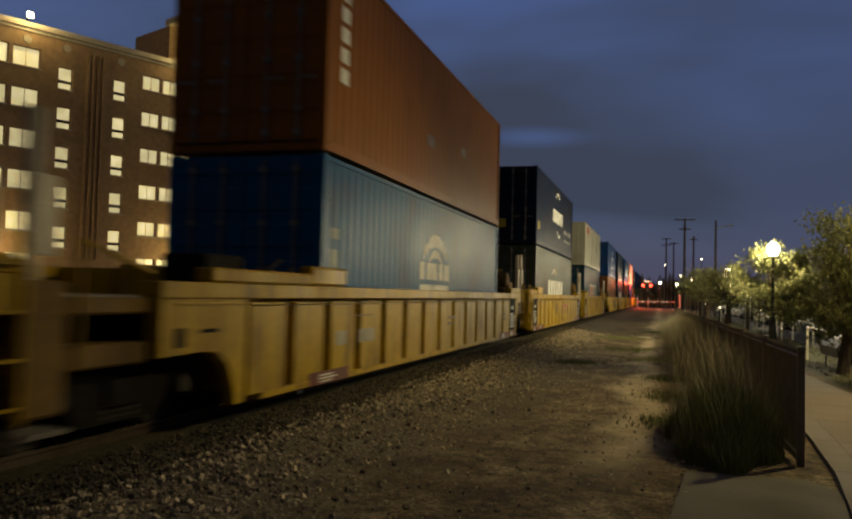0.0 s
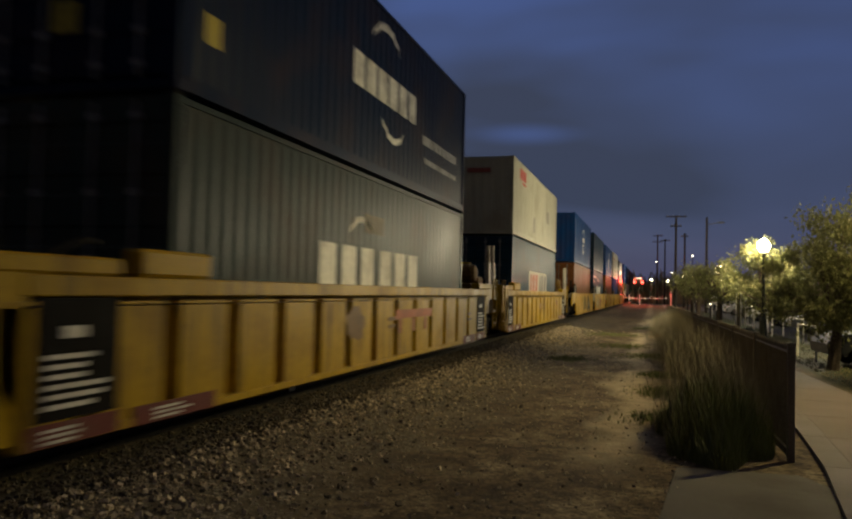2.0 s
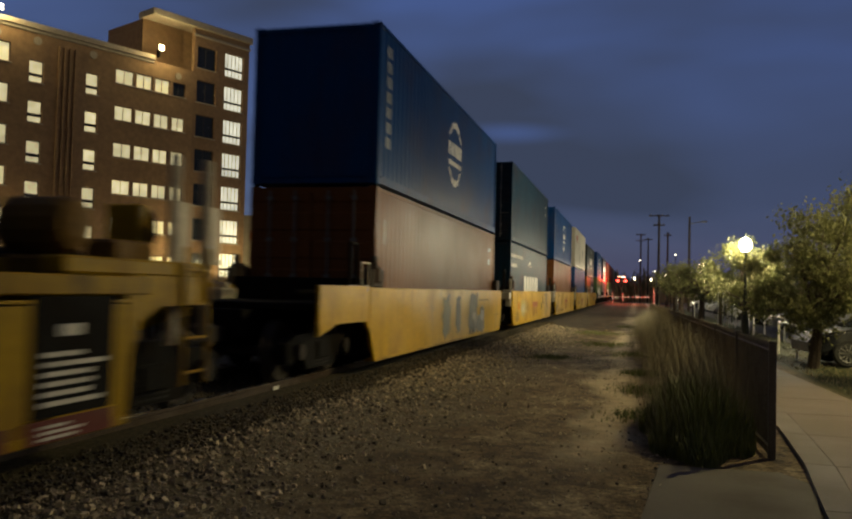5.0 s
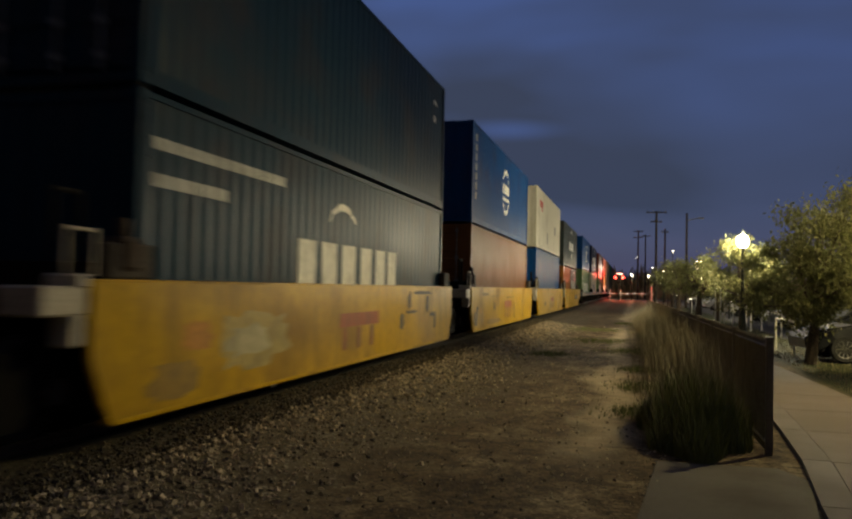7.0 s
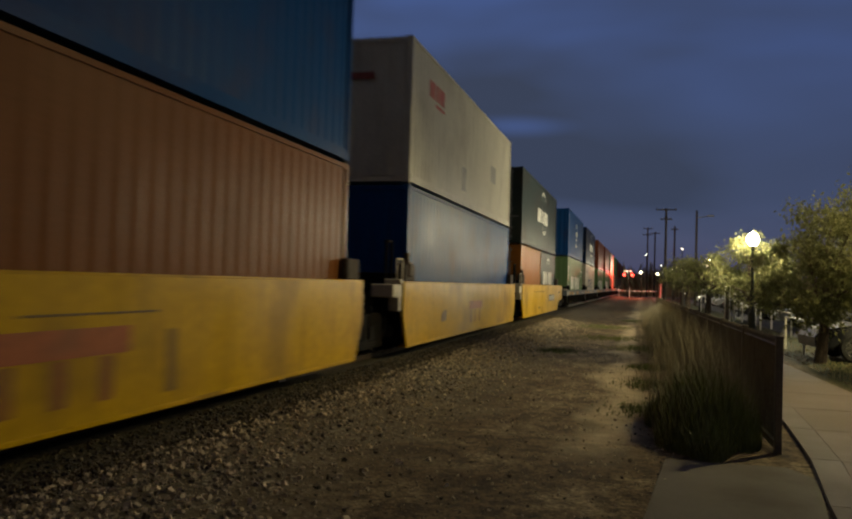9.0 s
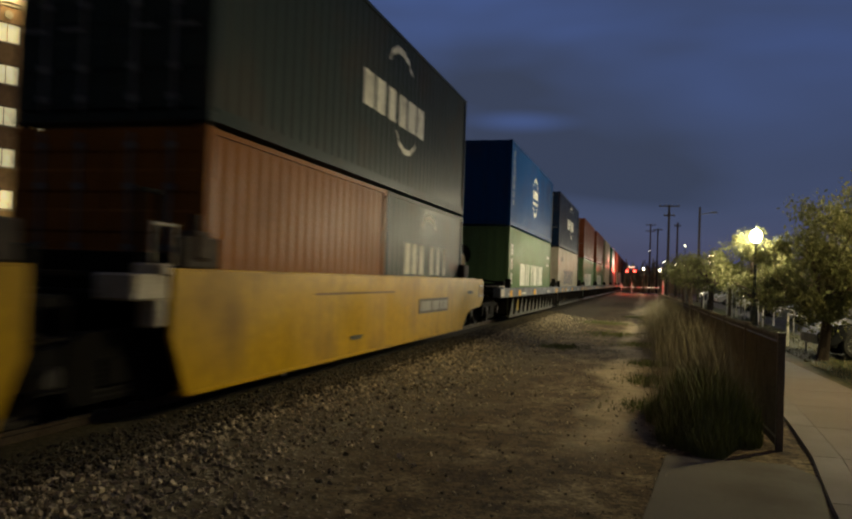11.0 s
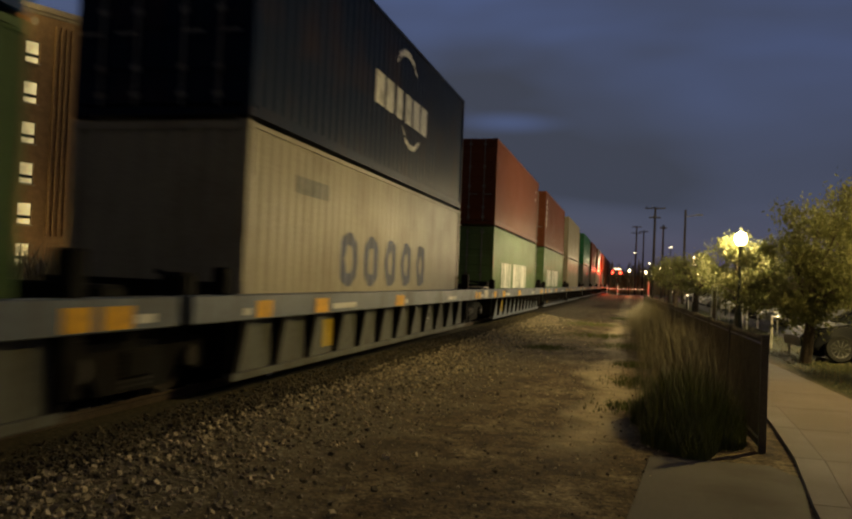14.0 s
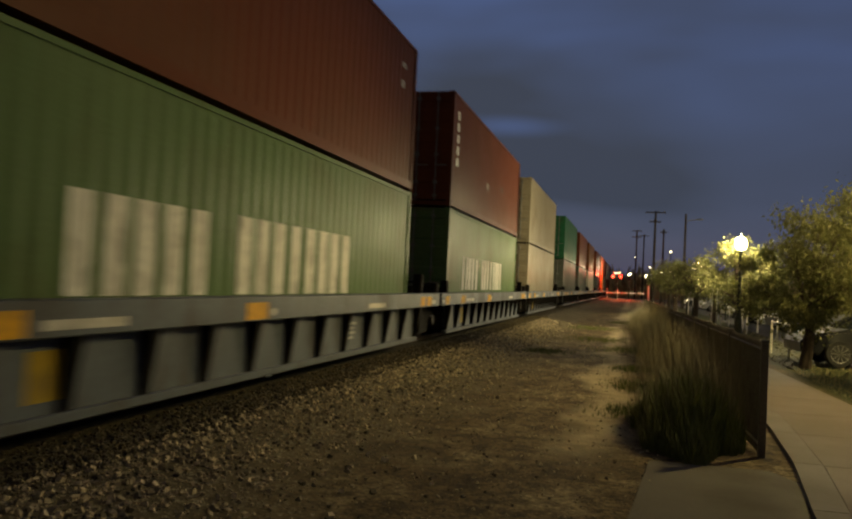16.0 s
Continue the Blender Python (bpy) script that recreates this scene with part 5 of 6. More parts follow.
def blades(name, label, count, place, tall, wide, mat, seed):
    r = random.Random(seed)
    verts, faces = [], []
    for _ in range(count):
        x, y, h = place(r)
        h *= tall * r.uniform(0.5, 1.15)
        a = r.uniform(0, 6.283)
        lean = r.uniform(0.05, 0.45) * h
        dx, dy = math.cos(a), math.sin(a)
        w = wide * r.uniform(0.6, 1.4)
        k = len(verts)
        for f, ww in ((0, 1.0), (0.45, 0.8), (0.8, 0.45), (1.0, 0.05)):
            cx, cy, cz = x + dx * lean * f * f, y + dy * lean * f * f, h * f - 0.03
            verts += [(cx - dy * w * ww, cy + dx * w * ww, cz), (cx + dy * w * ww, cy - dx * w * ww, cz)]
        faces += [(k + 2 * i, k + 2 * i + 1, k + 2 * i + 3, k + 2 * i + 2) for i in range(3)]
    me = bpy.data.meshes.new(name)
    me.from_pydata(verts, [], faces)
    me.materials.append(mat)
    return tagged(new(name, me), label, "weeds", kind="stuff")


def weed_place(r):
    y = 9.6 + 28 * r.random() ** 1.5
    x = fence_x(y) - 0.06 - abs(r.gauss(0, 0.38))
    low = 0.05 - 0.01 * y
    x = x if x > low else r.uniform(low, 0.95)
    return x, y, (1.0 - 0.35 * min(1, abs(x - 0.8))) * (0.45 + 0.55 * min(1.0, (y - 9.4) / 2.2))


def mound_place(r):
    """A bushy mound at the end of the fence, rounded on all sides and ragged at its edge."""
    a, f = r.uniform(0, 6.283), math.sqrt(r.random())
    edge = 0.86 + 0.10 * math.sin(3 * a + 1) + 0.07 * math.sin(7 * a)
    x, y = min(0.68 + 0.72 * f * edge * math.cos(a), 1.26), 9.7 + 1.75 * f * edge * math.sin(a)
    return x, y, (1.0 - 0.75 * f ** 2.2) * (0.65 + 0.55 * r.random())


blades("tall_weeds", "tall dry wispy weeds along the fence", 9500, weed_place, 1.1, 0.0026, WEED, 11)
blades("seed_stalks", "thin pale seed stalks leaning out of the weeds", 900, lambda r: (lambda p: (p[0], p[1], 0.75 + 0.5 * r.random()))(weed_place(r)), 1.1, 0.0024, WEED, 17)
blades("green_weeds", "fresh green weeds at the end of the fence", 11000, mound_place, 0.66, 0.0055, FRESH, 12)
blades("dry_tufts", "dry tufts standing in the green weeds", 1500, lambda r: (lambda p: (p[0] - 0.05, p[1] + 0.2, p[2]))(mound_place(r)), 0.85, 0.003, WEED, 18)
blades("low_grass", "low dark grass patches on the dirt", 5000, lambda r: ((lambda c: (c[0] + r.gauss(0, c[2]), c[1] + r.gauss(0, 1.4 * c[2]), 1.0))(r.choice(((0.0, 22, 0.4), (-0.9, 26, 0.5), (-1.5, 33, 0.6), (0.2, 14, 0.25), (-0.1, 40, 0.4), (-2.0, 20, 0.25), (0.1, 11, 0.2), (0.2, 17, 0.2))))), 0.085, 0.008, FRESH, 13)
blades("lawn", "short dry brown grass beyond the footpath", 9000, lambda r: (3.5 + 5 * r.random() ** 1.5, 10 + 32 * r.random(), 1.0), 0.07, 0.009, WEED, 14)

blades("far_brush", "tall dark brush behind the track", 9000, lambda r: (-13.5 - 2.5 * r.random(), 4 + 42 * r.random(), 1.0), 1.9, 0.03, WEED, 15)

# broad blades added as a dark mass along the low horizon
blades("far_trees", "dark distant mass beyond the street", 2600, lambda r: (-4 + 75 * r.random(), 165 + 12 * r.random(), 0.6 + 0.4 * r.random()), 6.5, 0.4, WEED, 16)

# ---- street lamps ----
GLOBE = material("lit_globe", (1.0, 0.83, 0.50), 0.4, 0.0, (4, 0.03), (3, 0.0), None, (5, 0.0), glow=40.0)
DIMGLOBE = material("softly_lit_globe", (1.0, 0.83, 0.55), 0.4, 0.0, (4, 0.03), (3, 0.0), None, (5, 0.0), glow=1.6)
POST = material("dark_green_iron", (0.016, 0.020, 0.016), 0.5, 0.3, (30, 0.2), (3, 0.3), (0.04, 0.03, 0.02), (40, 0.1))


def street_lamp(x, y, power, z=3.52, lit=None):
    ob = thing("street_lamp", "lit acorn-globe street lamp on a dark iron post", "street lamp", pose(x, y, 0), group="street lamps")
    part("post", lathe(bmesh.new(), [(0.22, 0), (0.22, 0.12), (0.15, 0.2), (0.13, 0.75), (0.065, 0.9), (0.042, z - 0.42), (0.09, z - 0.38), (0.06, z - 0.30), (0.11, z - 0.24)], 14), POST, ob, smooth=False)
    part("globe", lathe(bmesh.new(), [(0.10, z - 0.24), (0.18, z - 0.15), (0.222, z - 0.02), (0.20, z + 0.10), (0.135, z + 0.19), (0.05, z + 0.235), (0.03, z + 0.25)], 18), lit or GLOBE, ob, "glowing acorn globe", smooth=True)
    part("finial", lathe(bmesh.new(), [(0.035, z + 0.25), (0.03, z + 0.29), (0.012, z + 0.31), (0.016, z + 0.34), (0.004, z + 0.38)], 12), POST, ob)
    lamp("street_lamp_light", "POINT", Matrix.Translation((x, y, z + 0.55)), power, WARM, 0.2)
    return ob


for x, y, w in ((3.9, 32.0, 2450), (3.66, 50.0, 1100), (3.4, 74.0, 750), (13.2, 64.0, 2200), (13.5, 92.0, 2000)):
    if w:
        street_lamp(x, y, w, 3.52 if y < 40 else 3.2, GLOBE if y < 40 else DIMGLOBE)

# path light beside the footpath
mast = thing("light_mast", "dark path-side lamp post with a warm lamp head", "light mast", pose(7.2, 15.0, 0))
part("mast", lathe(bmesh.new(), [(0.20, 0), (0.18, 0.5), (0.10, 0.55), (0.07, 7.2)], 12), POST, mast)
part("lamp_head", boxes((-0.9, 0.1, -0.2, 0.2, 7.2, 7.34), bevel=0.03), POST, mast)
part("lens", boxes((-0.85, -0.25, -0.16, 0.16, 7.17, 7.197)), GLOBE, mast, "glowing lens")
lamp("light_mast_light", "SPOT", look((6.6, 15.0, 7.0), (-2.2, 10.4, -2.4)), 2650, SODIUM, 0.25, spot=94)

# second head, unseen, added to brighten the trees beside the path
part("lot_lamp_head", boxes((-0.2, 0.2, 0.1, 0.9, 7.0, 7.14), bevel=0.03), POST, mast)
part("lens", boxes((-0.16, 0.16, 0.3, 0.85, 6.97, 6.997)), GLOBE, mast, "glowing lens")
lamp("lot_light", "SPOT", look((7.2, 15.8, 6.8), (5.4, 24.0, 0.8)), 4000, SODIUM, 0.25, spot=85)

# ---- crossing at the end of the line ----
RED_GLOW = material("lit_red_lens", (1.0, 0.04, 0.03), 0.4, 0.0, (4, 0.0), (3, 0.0), None, (5, 0.0), glow=12.0)
WHITE_GLOW = material("lit_white_lens", (1.0, 0.86, 0.62), 0.4, 0.0, (4, 0.0), (3, 0.0), None, (5, 0.0), glow=9.0)
GATE = material("white_gate_paint", (0.7, 0.68, 0.64), 0.6)
road = part("road", grid_mesh([-200, -60, -20, 0, 20, 60, 200], [134, 138, 142, 148], lambda x, y: 0.05), ASPHALT)
tagged(road, "dark asphalt street across the track", "road", kind="structure")
sig = thing("crossing_signal", "railway crossing signal with lit red lamps", "crossing signal", pose(-2.3, 132.0, 0))
part("mast", tube(bmesh.new(), (0, 0, 0), (0, 0, 4.6), 0.07, 10), POST, sig)
part("crossbuck", boxes((-0.6, 0.6, -0.06, -0.03, 4.1, 4.3), bevel=0.0), GATE, sig)
part("lamp_bar", tube(bmesh.new(), (-0.7, 0, 3.6), (0.7, 0, 3.6), 0.04, 8), BLACK, sig)
for s in (-1, 1):
    part("hood", tube(bmesh.new(), (s * 0.6, 0.02, 3.6), (s * 0.6, -0.12, 3.6), 0.24, 16), BLACK, sig)
    part("red_lens", tube(bmesh.new(), (s * 0.6, -0.12, 3.6), (s * 0.6, -0.15, 3.6), 0.19, 16), RED_GLOW, sig, "glowing red lens")
part("gate_arm", tube(bmesh.new(), (-1.6, 0.3, 1.0), (4.4, 0.3, 1.1), 0.06, 8), GATE, sig)
for x in (-2.6, -1.4, 0.2):
    part("gate_leg", tube(bmesh.new(), (x, 0.3, 0.0), (x, 0.3, 1.7), 0.05, 8), GATE, sig)
lamp("crossing_street_light", "POINT", Matrix.Translation((-0.35, 130.0, 5.0)), 1300, WARM, 0.3)
lamp("street_end_light", "POINT", Matrix.Translation((3.4, 100.0, 4.6)), 500, WARM, 0.3)
lamp("crossing_red_light", "POINT", Matrix.Translation((-2.9, 124.5, 3.7)), 2200, RED, 0.3)


def utility_pole(x, y, h, arms, label="tall wooden utility pole with cross-arms"):
    ob = thing("utility_pole", label, "utility pole", pose(x, y, 0), group="utility poles")
    part("pole", tube(bmesh.new(), (0, 0, -0.2), (0, 0, h), 0.19, 10, 0.12), TIE, ob)
    for z, w in arms:
        part("cross_arm", boxes((-w / 2, w / 2, -0.07, 0.07, h - z - 0.12, h - z), bevel=0.01), TIE, ob)
        for k in range(4):
            xx = -w / 2 + 0.15 + k * (w - 0.3) / 3
            part("insulator", tube(bmesh.new(), (xx, 0, h - z), (xx, 0, h - z + 0.2), 0.05, 8, 0.03), STEEL, ob)
    return ob


utility_pole(2.44, 98, 10.95, ((0.1, 2.3), (1.2, 1.3)))
utility_pole(0.63, 150, 12.4, ((0.1, 1.7), (1.2, 1.7)))
utility_pole(2.0, 158, 12.2, ((0.2, 1.7),))
utility_pole(4.2, 120, 10.5, ((0.4, 1.0),))
mastb = thing("road_light", "grey street light on a tall pole with a bracket arm", "street light", pose(4.94, 83, 0))
part("pole", tube(bmesh.new(), (0, 0, 0), (0, 0, 9.3), 0.15, 10, 0.10), TIE, mastb)
part("bracket", tube(bmesh.new(), (0, 0, 8.6), (1.2, -0.2, 8.8), 0.04, 8), STEEL, mastb)
part("lamp_head", boxes((1.0, 1.6, -0.35, -0.05, 8.72, 8.86), bevel=0.03), STEEL, mastb)


# ---- the brick building behind the train ----
BD = Vector((0.415, 0.91, 0)).normalized()
BO = Vector((-53.6, 62.4, 0))
BN = Vector((BD.y, -BD.x, 0))            # out of the facade, towards the track
BM = Matrix(((BD.x, BN.x, 0, BO.x), (BD.y, BN.y, 0, BO.y), (0, 0, 1, 0), (0, 0, 0, 1)))   # local: x along, y out of the wall, z up


def glass_material(name, color, glow):
    m = material(name, color, 0.25, 0.0, (1.2, 0.25), (0.8, 0.4), tuple(0.55 * c for c in color), (3, 0.0), glow=glow, per_object=0.25)
    return m


LITPANE = glass_material("lit_window", (1.0, 0.86, 0.50), 0.56)
LITBAY = glass_material("lit_stair_window", (1.0, 0.95, 0.76), 0.62)
DARKPANE = material("dark_window", (0.02, 0.024, 0.026), 0.15, 0.0, (2, 0.1), (1, 0.2))
FRAMEMAT = material("dark_window_frame", (0.05, 0.042, 0.032), 0.6)
block = thing("brick_building", "six-storey tan brick building with lit windows", "building", BM)


def wall_with_openings(x0, x1, z0, z1, openings, depth=0.4):
    """One wall in the plane y = 0 with openings through it: the cells between them, and the reveals."""
    xs = sorted({x0, x1} | {v for o in openings for v in o[:2]})
    zs = sorted({z0, z1} | {v for o in openings for v in o[2:]})
    bm, seen = bmesh.new(), {}

    def v(i, j, k):
        if (i, j, k) not in seen:
            seen[i, j, k] = bm.verts.new((xs[i], -depth * k, zs[j]))
        return seen[i, j, k]

    def solid(i, j):
        if not (0 <= i < len(xs) - 1 and 0 <= j < len(zs) - 1):
            return False
        x, z = (xs[i] + xs[i + 1]) / 2, (zs[j] + zs[j + 1]) / 2
        return not any(o[0] <= x <= o[1] and o[2] <= z <= o[3] for o in openings)
    for i in range(len(xs) - 1):
        for j in range(len(zs) - 1):
            if solid(i, j):
                for k in (0, 1):
                    bm.faces.new((v(i, j, k), v(i + 1, j, k), v(i + 1, j + 1, k), v(i, j + 1, k)))
                for di, dj, a, b in ((-1, 0, (i, j), (i, j + 1)), (1, 0, (i + 1, j), (i + 1, j + 1)), (0, -1, (i, j), (i + 1, j)), (0, 1, (i, j + 1), (i + 1, j + 1))):
                    if not solid(i + di, j + dj):
                        bm.faces.new((v(*a, 0), v(*b, 0), v(*b, 1), v(*a, 1)))
    return bm


FLOOR = 3.71
wins = []
for k in range(6):
    top = 22.9 - FLOOR * k
    for a, b in ((7.45, 9.45), (9.72, 11.55), (11.85, 13.6), (13.95, 15.5), (-5.15, -2.75), (-7.75, -5.55), (-10.4, -8.1)):
        lit = not (a > 13.9 and k == 0)
        wins.append((a, b, top - 1.45 - (0.0 if a > 0 else 0.3), top, lit, "wide"))
    for a, b in ((-1.05, 0.28), (4.38, 5.68)):
        wins.append((a, b, top - 1.12 - 2.02, top - 1.12, True, "sash"))
for k in range(7):
    top = 27.55 - 3.77 * k
    wins.append((16.85, 19.3, top - 2.4, top, False, "tower"))
    wins.append((20.5, 23.05, top - 2.55, top + 0.1, True, "bay"))
main = [w[:4] for w in wins if w[0] < 16]
part("wall", wall_with_openings(-30.0, 16.4, 0.0, 24.6, main), BRICK, block)
part("wall", wall_with_openings(16.4, 23.8, 0.0, 29.6, [w[:4] for w in wins if w[0] > 16]), BRICK, block)
part("rear_mass", boxes((-30, 16.4, -18, -3.0, 0, 24.4), (11.4, 23.8, -9, -2.0, 0, 29.4)), BRICK, block)
part("tower_side", boxes((11.4, 16.4, -2.4, -2.0, 24.4, 29.4), (23.4, 23.8, -2.0, -0.4, 0, 29.5)), BRICK, block)
part("flank", boxes((-30, -29.6, -3.0, -0.4, 0, 24.4), (-30, 16.4, -3.0, -0.4, 24.0, 24.4)), BRICK, block)
part("cornice", boxes((-30, 11.6, -0.3, 0.28, 24.6, 25.15), (-30, 11.6, -0.3, 0.12, 24.3, 24.62), bevel=0.04), STONETRIM, block)
part("tower_cornice", boxes((11.2, 24.1, -2.6, 0.3, 29.4, 30.1), (16.3, 23.9, 0.0, 0.16, 28.5, 28.8), bevel=0.05), STONETRIM, block)
for k in range(4):
    x = 1.55 + 0.52 * k
    part("pilaster", boxes((x, x + 0.24, 0.0, 0.22, 4.0, 23.6), bevel=0.02), BRICK, block)
for x in (-0.4, 5.0, -4.0, 14.5):
    part("medallion", tube(bmesh.new(), BM.inverted() @ (BM @ Vector((x, 0.0, 23.6))), Vector((x, 0.10, 23.6)), 0.38, 16), STONETRIM, block)
for a, b, c, d, lit, kind in wins:
    w = part("window", boxes((a, a + 0.07, -0.3, -0.2, c, d), (b - 0.07, b, -0.3, -0.2, c, d), (a, b, -0.3, -0.2, d - 0.07, d), (a, b, -0.3, -0.2, c, c + 0.07),
                             *(((a, b, -0.3, -0.2, c + 0.55, c + 0.85),) if kind == "sash" else tuple((a + (b - a) * j / 5 - 0.03, a + (b - a) * j / 5 + 0.03, -0.3, -0.2, c, d) for j in range(1, 5)) + ((a, b, -0.31, -0.19, c + 0.75, c + 1.0),) if kind == "bay" else ((a + (b - a) * 0.5 - 0.025, a + (b - a) * 0.5 + 0.025, -0.29, -0.21, c, d),))), FRAMEMAT, block)
    part("pane", boxes((a, b, -0.27, -0.25, c, d)), (LITBAY if kind == "bay" else LITPANE) if lit else DARKPANE, w)
    part("sill", boxes((a - 0.1, b + 0.1, -0.2, 0.08, c - 0.12, c - 0.01), bevel=0.01), STONETRIM, w)
for x, z, o in ((-4.0, 25.7, 0.3), (12.1, 26.0, 0.4)):
    fl = part("roof_floodlight", boxes((x - 0.2, x + 0.2, o - 0.25, o + 0.1, z - 0.2, z + 0.25), bevel=0.04), BLACK, block)
    part("lens", boxes((x - 0.28, x + 0.28, o + 0.102, o + 0.13, z - 0.24, z + 0.28), bevel=0.01), WHITE_GLOW, fl, "glowing floodlight lens")
    part("bracket", boxes((x - 0.05, x + 0.05, -0.3, o - 0.2, z - 0.9, z - 0.1)), BLACK, fl)
    p = BM @ Vector((x, 1.6, z + 0.2))
    lamp("roof_flood_light", "POINT", Matrix.Translation(p), 620, SODIUM, 0.3)
# unseen lamps near the ground, added to brighten the lower storeys and low building
for p in (BM @ Vector((12.0, 3.5, 0)), BM @ Vector((-6.0, 3.5, 0)), BM @ Vector((21.0, 3.5, 0)), Vector((-54.5, 104.0, 0))):
    post = thing("wall_fill_lamp", "unseen low lamp added to brighten the wall", "lamp", Matrix.Translation((p.x, p.y, 0)))
    part("post", tube(bmesh.new(), (0, 0, 0), (0, 0, 3.2), 0.06, 8), POST, post)
    part("head", lathe(bmesh.new(), [(0.14, 3.2), (0.16, 3.3), (0.10, 3.42)], 10), WHITE_GLOW, post)
    lamp("yard_light", "POINT", Matrix.Translation((p.x, p.y, 3.8)), 650, SODIUM, 0.2)


# low pale building beyond the tower, with a faded painted sign
low = thing("low_building", "low pale brick building with a faded red sign", "building", pose(-52, 110, 0))
part("wall", boxes((-9, 0.4, 0, 8, 0, 11.6)), STONETRIM, low)
part("parapet", boxes((-9.2, 0.6, -0.2, 8.2, 11.6, 12.0), bevel=0.03), STONETRIM, low)
for k in range(5):
    part("painted_mark", boxes((-4.2 + 0.85 * k, -3.6 + 0.85 * k, -0.012, -0.002, 8.2, 9.6)), MARK, low, "faded red painted block", color=(0.30, 0.07, 0.04))
shed = thing("low_building", "low dark brick building beyond the track", "building", pose(-47, 108, 0))
part("wall", boxes((-4.4, 6, 0, 8, 0, 11.0)), BRICK, shed)
part("parapet", boxes((-4.6, 6.2, -0.2, 8.2, 11.0, 11.4), bevel=0.03), BRICK, shed)

# unseen low building added behind the camera; it blocks the low sky's light
behind = thing("rear_sky_block", "unseen dark brick block added behind to hide the low sky", "building", pose(0, -26, 0))
part("wall", boxes((-45, 40, -10, 0, 0, 11)), BRICK, behind)
part("parapet", boxes((-45.2, 40.2, -10.2, 0.2, 11, 11.5), bevel=0.03), STONETRIM, behind)
for k in range(9):
    part("window", boxes((-38 + 8 * k, -35 + 8 * k, 0.004, 0.06, 3, 5.2), bevel=0.01), DARKPANE, behind)

# ---- trees and parked cars on the far side of the path ----
LEAF = material("leaf", (0.15, 0.15, 0.055), 0.6, 0.0, (3, 0.35), (0.9, 0.6), (0.065, 0.075, 0.025), (10, 0.0))
leaf_nodes, leaf_links = LEAF.node_tree.nodes, LEAF.node_tree.links
glowing_through = leaf_nodes.new("ShaderNodeBsdfTranslucent")
leaf_mix = leaf_nodes.new("ShaderNodeMixShader")
leaf_mix.inputs[0].default_value = 0.4
leaf_links.new(leaf_nodes["Principled BSDF"].inputs["Base Color"].links[0].from_socket, glowing_through.inputs["Color"])
leaf_links.new(leaf_nodes["Principled BSDF"].outputs[0], leaf_mix.inputs[1])
leaf_links.new(glowing_through.outputs[0], leaf_mix.inputs[2])
leaf_links.new(leaf_mix.outputs[0], leaf_nodes["Material Output"].inputs["Surface"])
BARK = material("bark", (0.07, 0.05, 0.035), 0.9, 0.0, (25, 0.3), (3, 0.5), (0.03, 0.022, 0.016), (30, 0.5))


def tree(x, y, height, spread, base, seed, leaves, leaf_size, label, squash=0.8):
    """A tapered trunk, forking limbs, and a crown of many small leaves in uneven clumps."""
    r = random.Random(seed)
    root = thing("tree", label, "tree", pose(x, y, 0), group="trees along the path")
    bm = bmesh.new()
    tr = 0.042 * height
    fork = Vector((r.uniform(-0.1, 0.1), r.uniform(-0.1, 0.1), base))
    tube(bm, (0, 0, -0.1), fork, tr, 10, tr * 0.75)
    mid = (height + base) / 2 + 0.1
    half = (height - base) / 2 + 0.25
    clumps = []
    while len(clumps) < 55:
        v = Vector((r.uniform(-1, 1), r.uniform(-1, 1), r.uniform(-1, 1)))
        if 0.35 < v.length < 1.0:
            clumps.append((Vector((v.x * spread, v.y * spread, mid + v.z * half - 0.12 * spread * v.xy.length)), spread * r.uniform(0.10, 0.26)))
    for c, s in clumps[:26]:
        knee = fork.lerp(c, 0.5) + Vector((r.uniform(-0.15, 0.15), r.uniform(-0.15, 0.15), 0.15))
        tube(bm, fork, knee, tr * 0.34, 6, tr * 0.2)
        tube(bm, knee, c, tr * 0.2, 5, tr * 0.06)
    part("trunk", bm, BARK, root)
    verts, faces = [], []
    for _ in range(leaves):
        c, s = r.choice(clumps)
        v = Vector((r.gauss(0, 1), r.gauss(0, 1), r.gauss(0, squash)))
        p = c + v * (s * 0.75)
        if p.z < 0.5 * base:
            continue
        e = Euler((r.uniform(0, 6.28), r.uniform(0, 6.28), r.uniform(0, 6.28))).to_matrix()
        w = leaf_size * r.uniform(0.6, 1.3)
        k = len(verts)
        verts += [p + e @ Vector(v) for v in ((-w, 0, 0), (0, -0.5 * w, 0.15 * w), (w, 0, 0), (0, 0.5 * w, 0.15 * w))]
        faces.append((k, k + 1, k + 2, k + 3))
    me = bpy.data.meshes.new("crown")
    me.from_pydata(verts, [], faces)
    me.materials.append(LEAF)
    ob = new("crown", me)
    ob.parent = root
    return root


tree(4.2, 34.0, 3.55, 1.6, 1.0, 21, 11000, 0.06, "small tree with bright lamplit leaves beside the street lamp")
tree(3.95, 20.3, 3.35, 1.45, 1.0, 22, 15000, 0.05, "dark full-crowned tree beside the footpath")
tree(6.3, 23.6, 4.3, 1.8, 1.5, 23, 13000, 0.06, "dark full-crowned tree beside the parked car")
tree(3.3, 44.5, 3.3, 1.5, 1.6, 24, 2000, 0.075, "small lamplit tree beside the footpath")
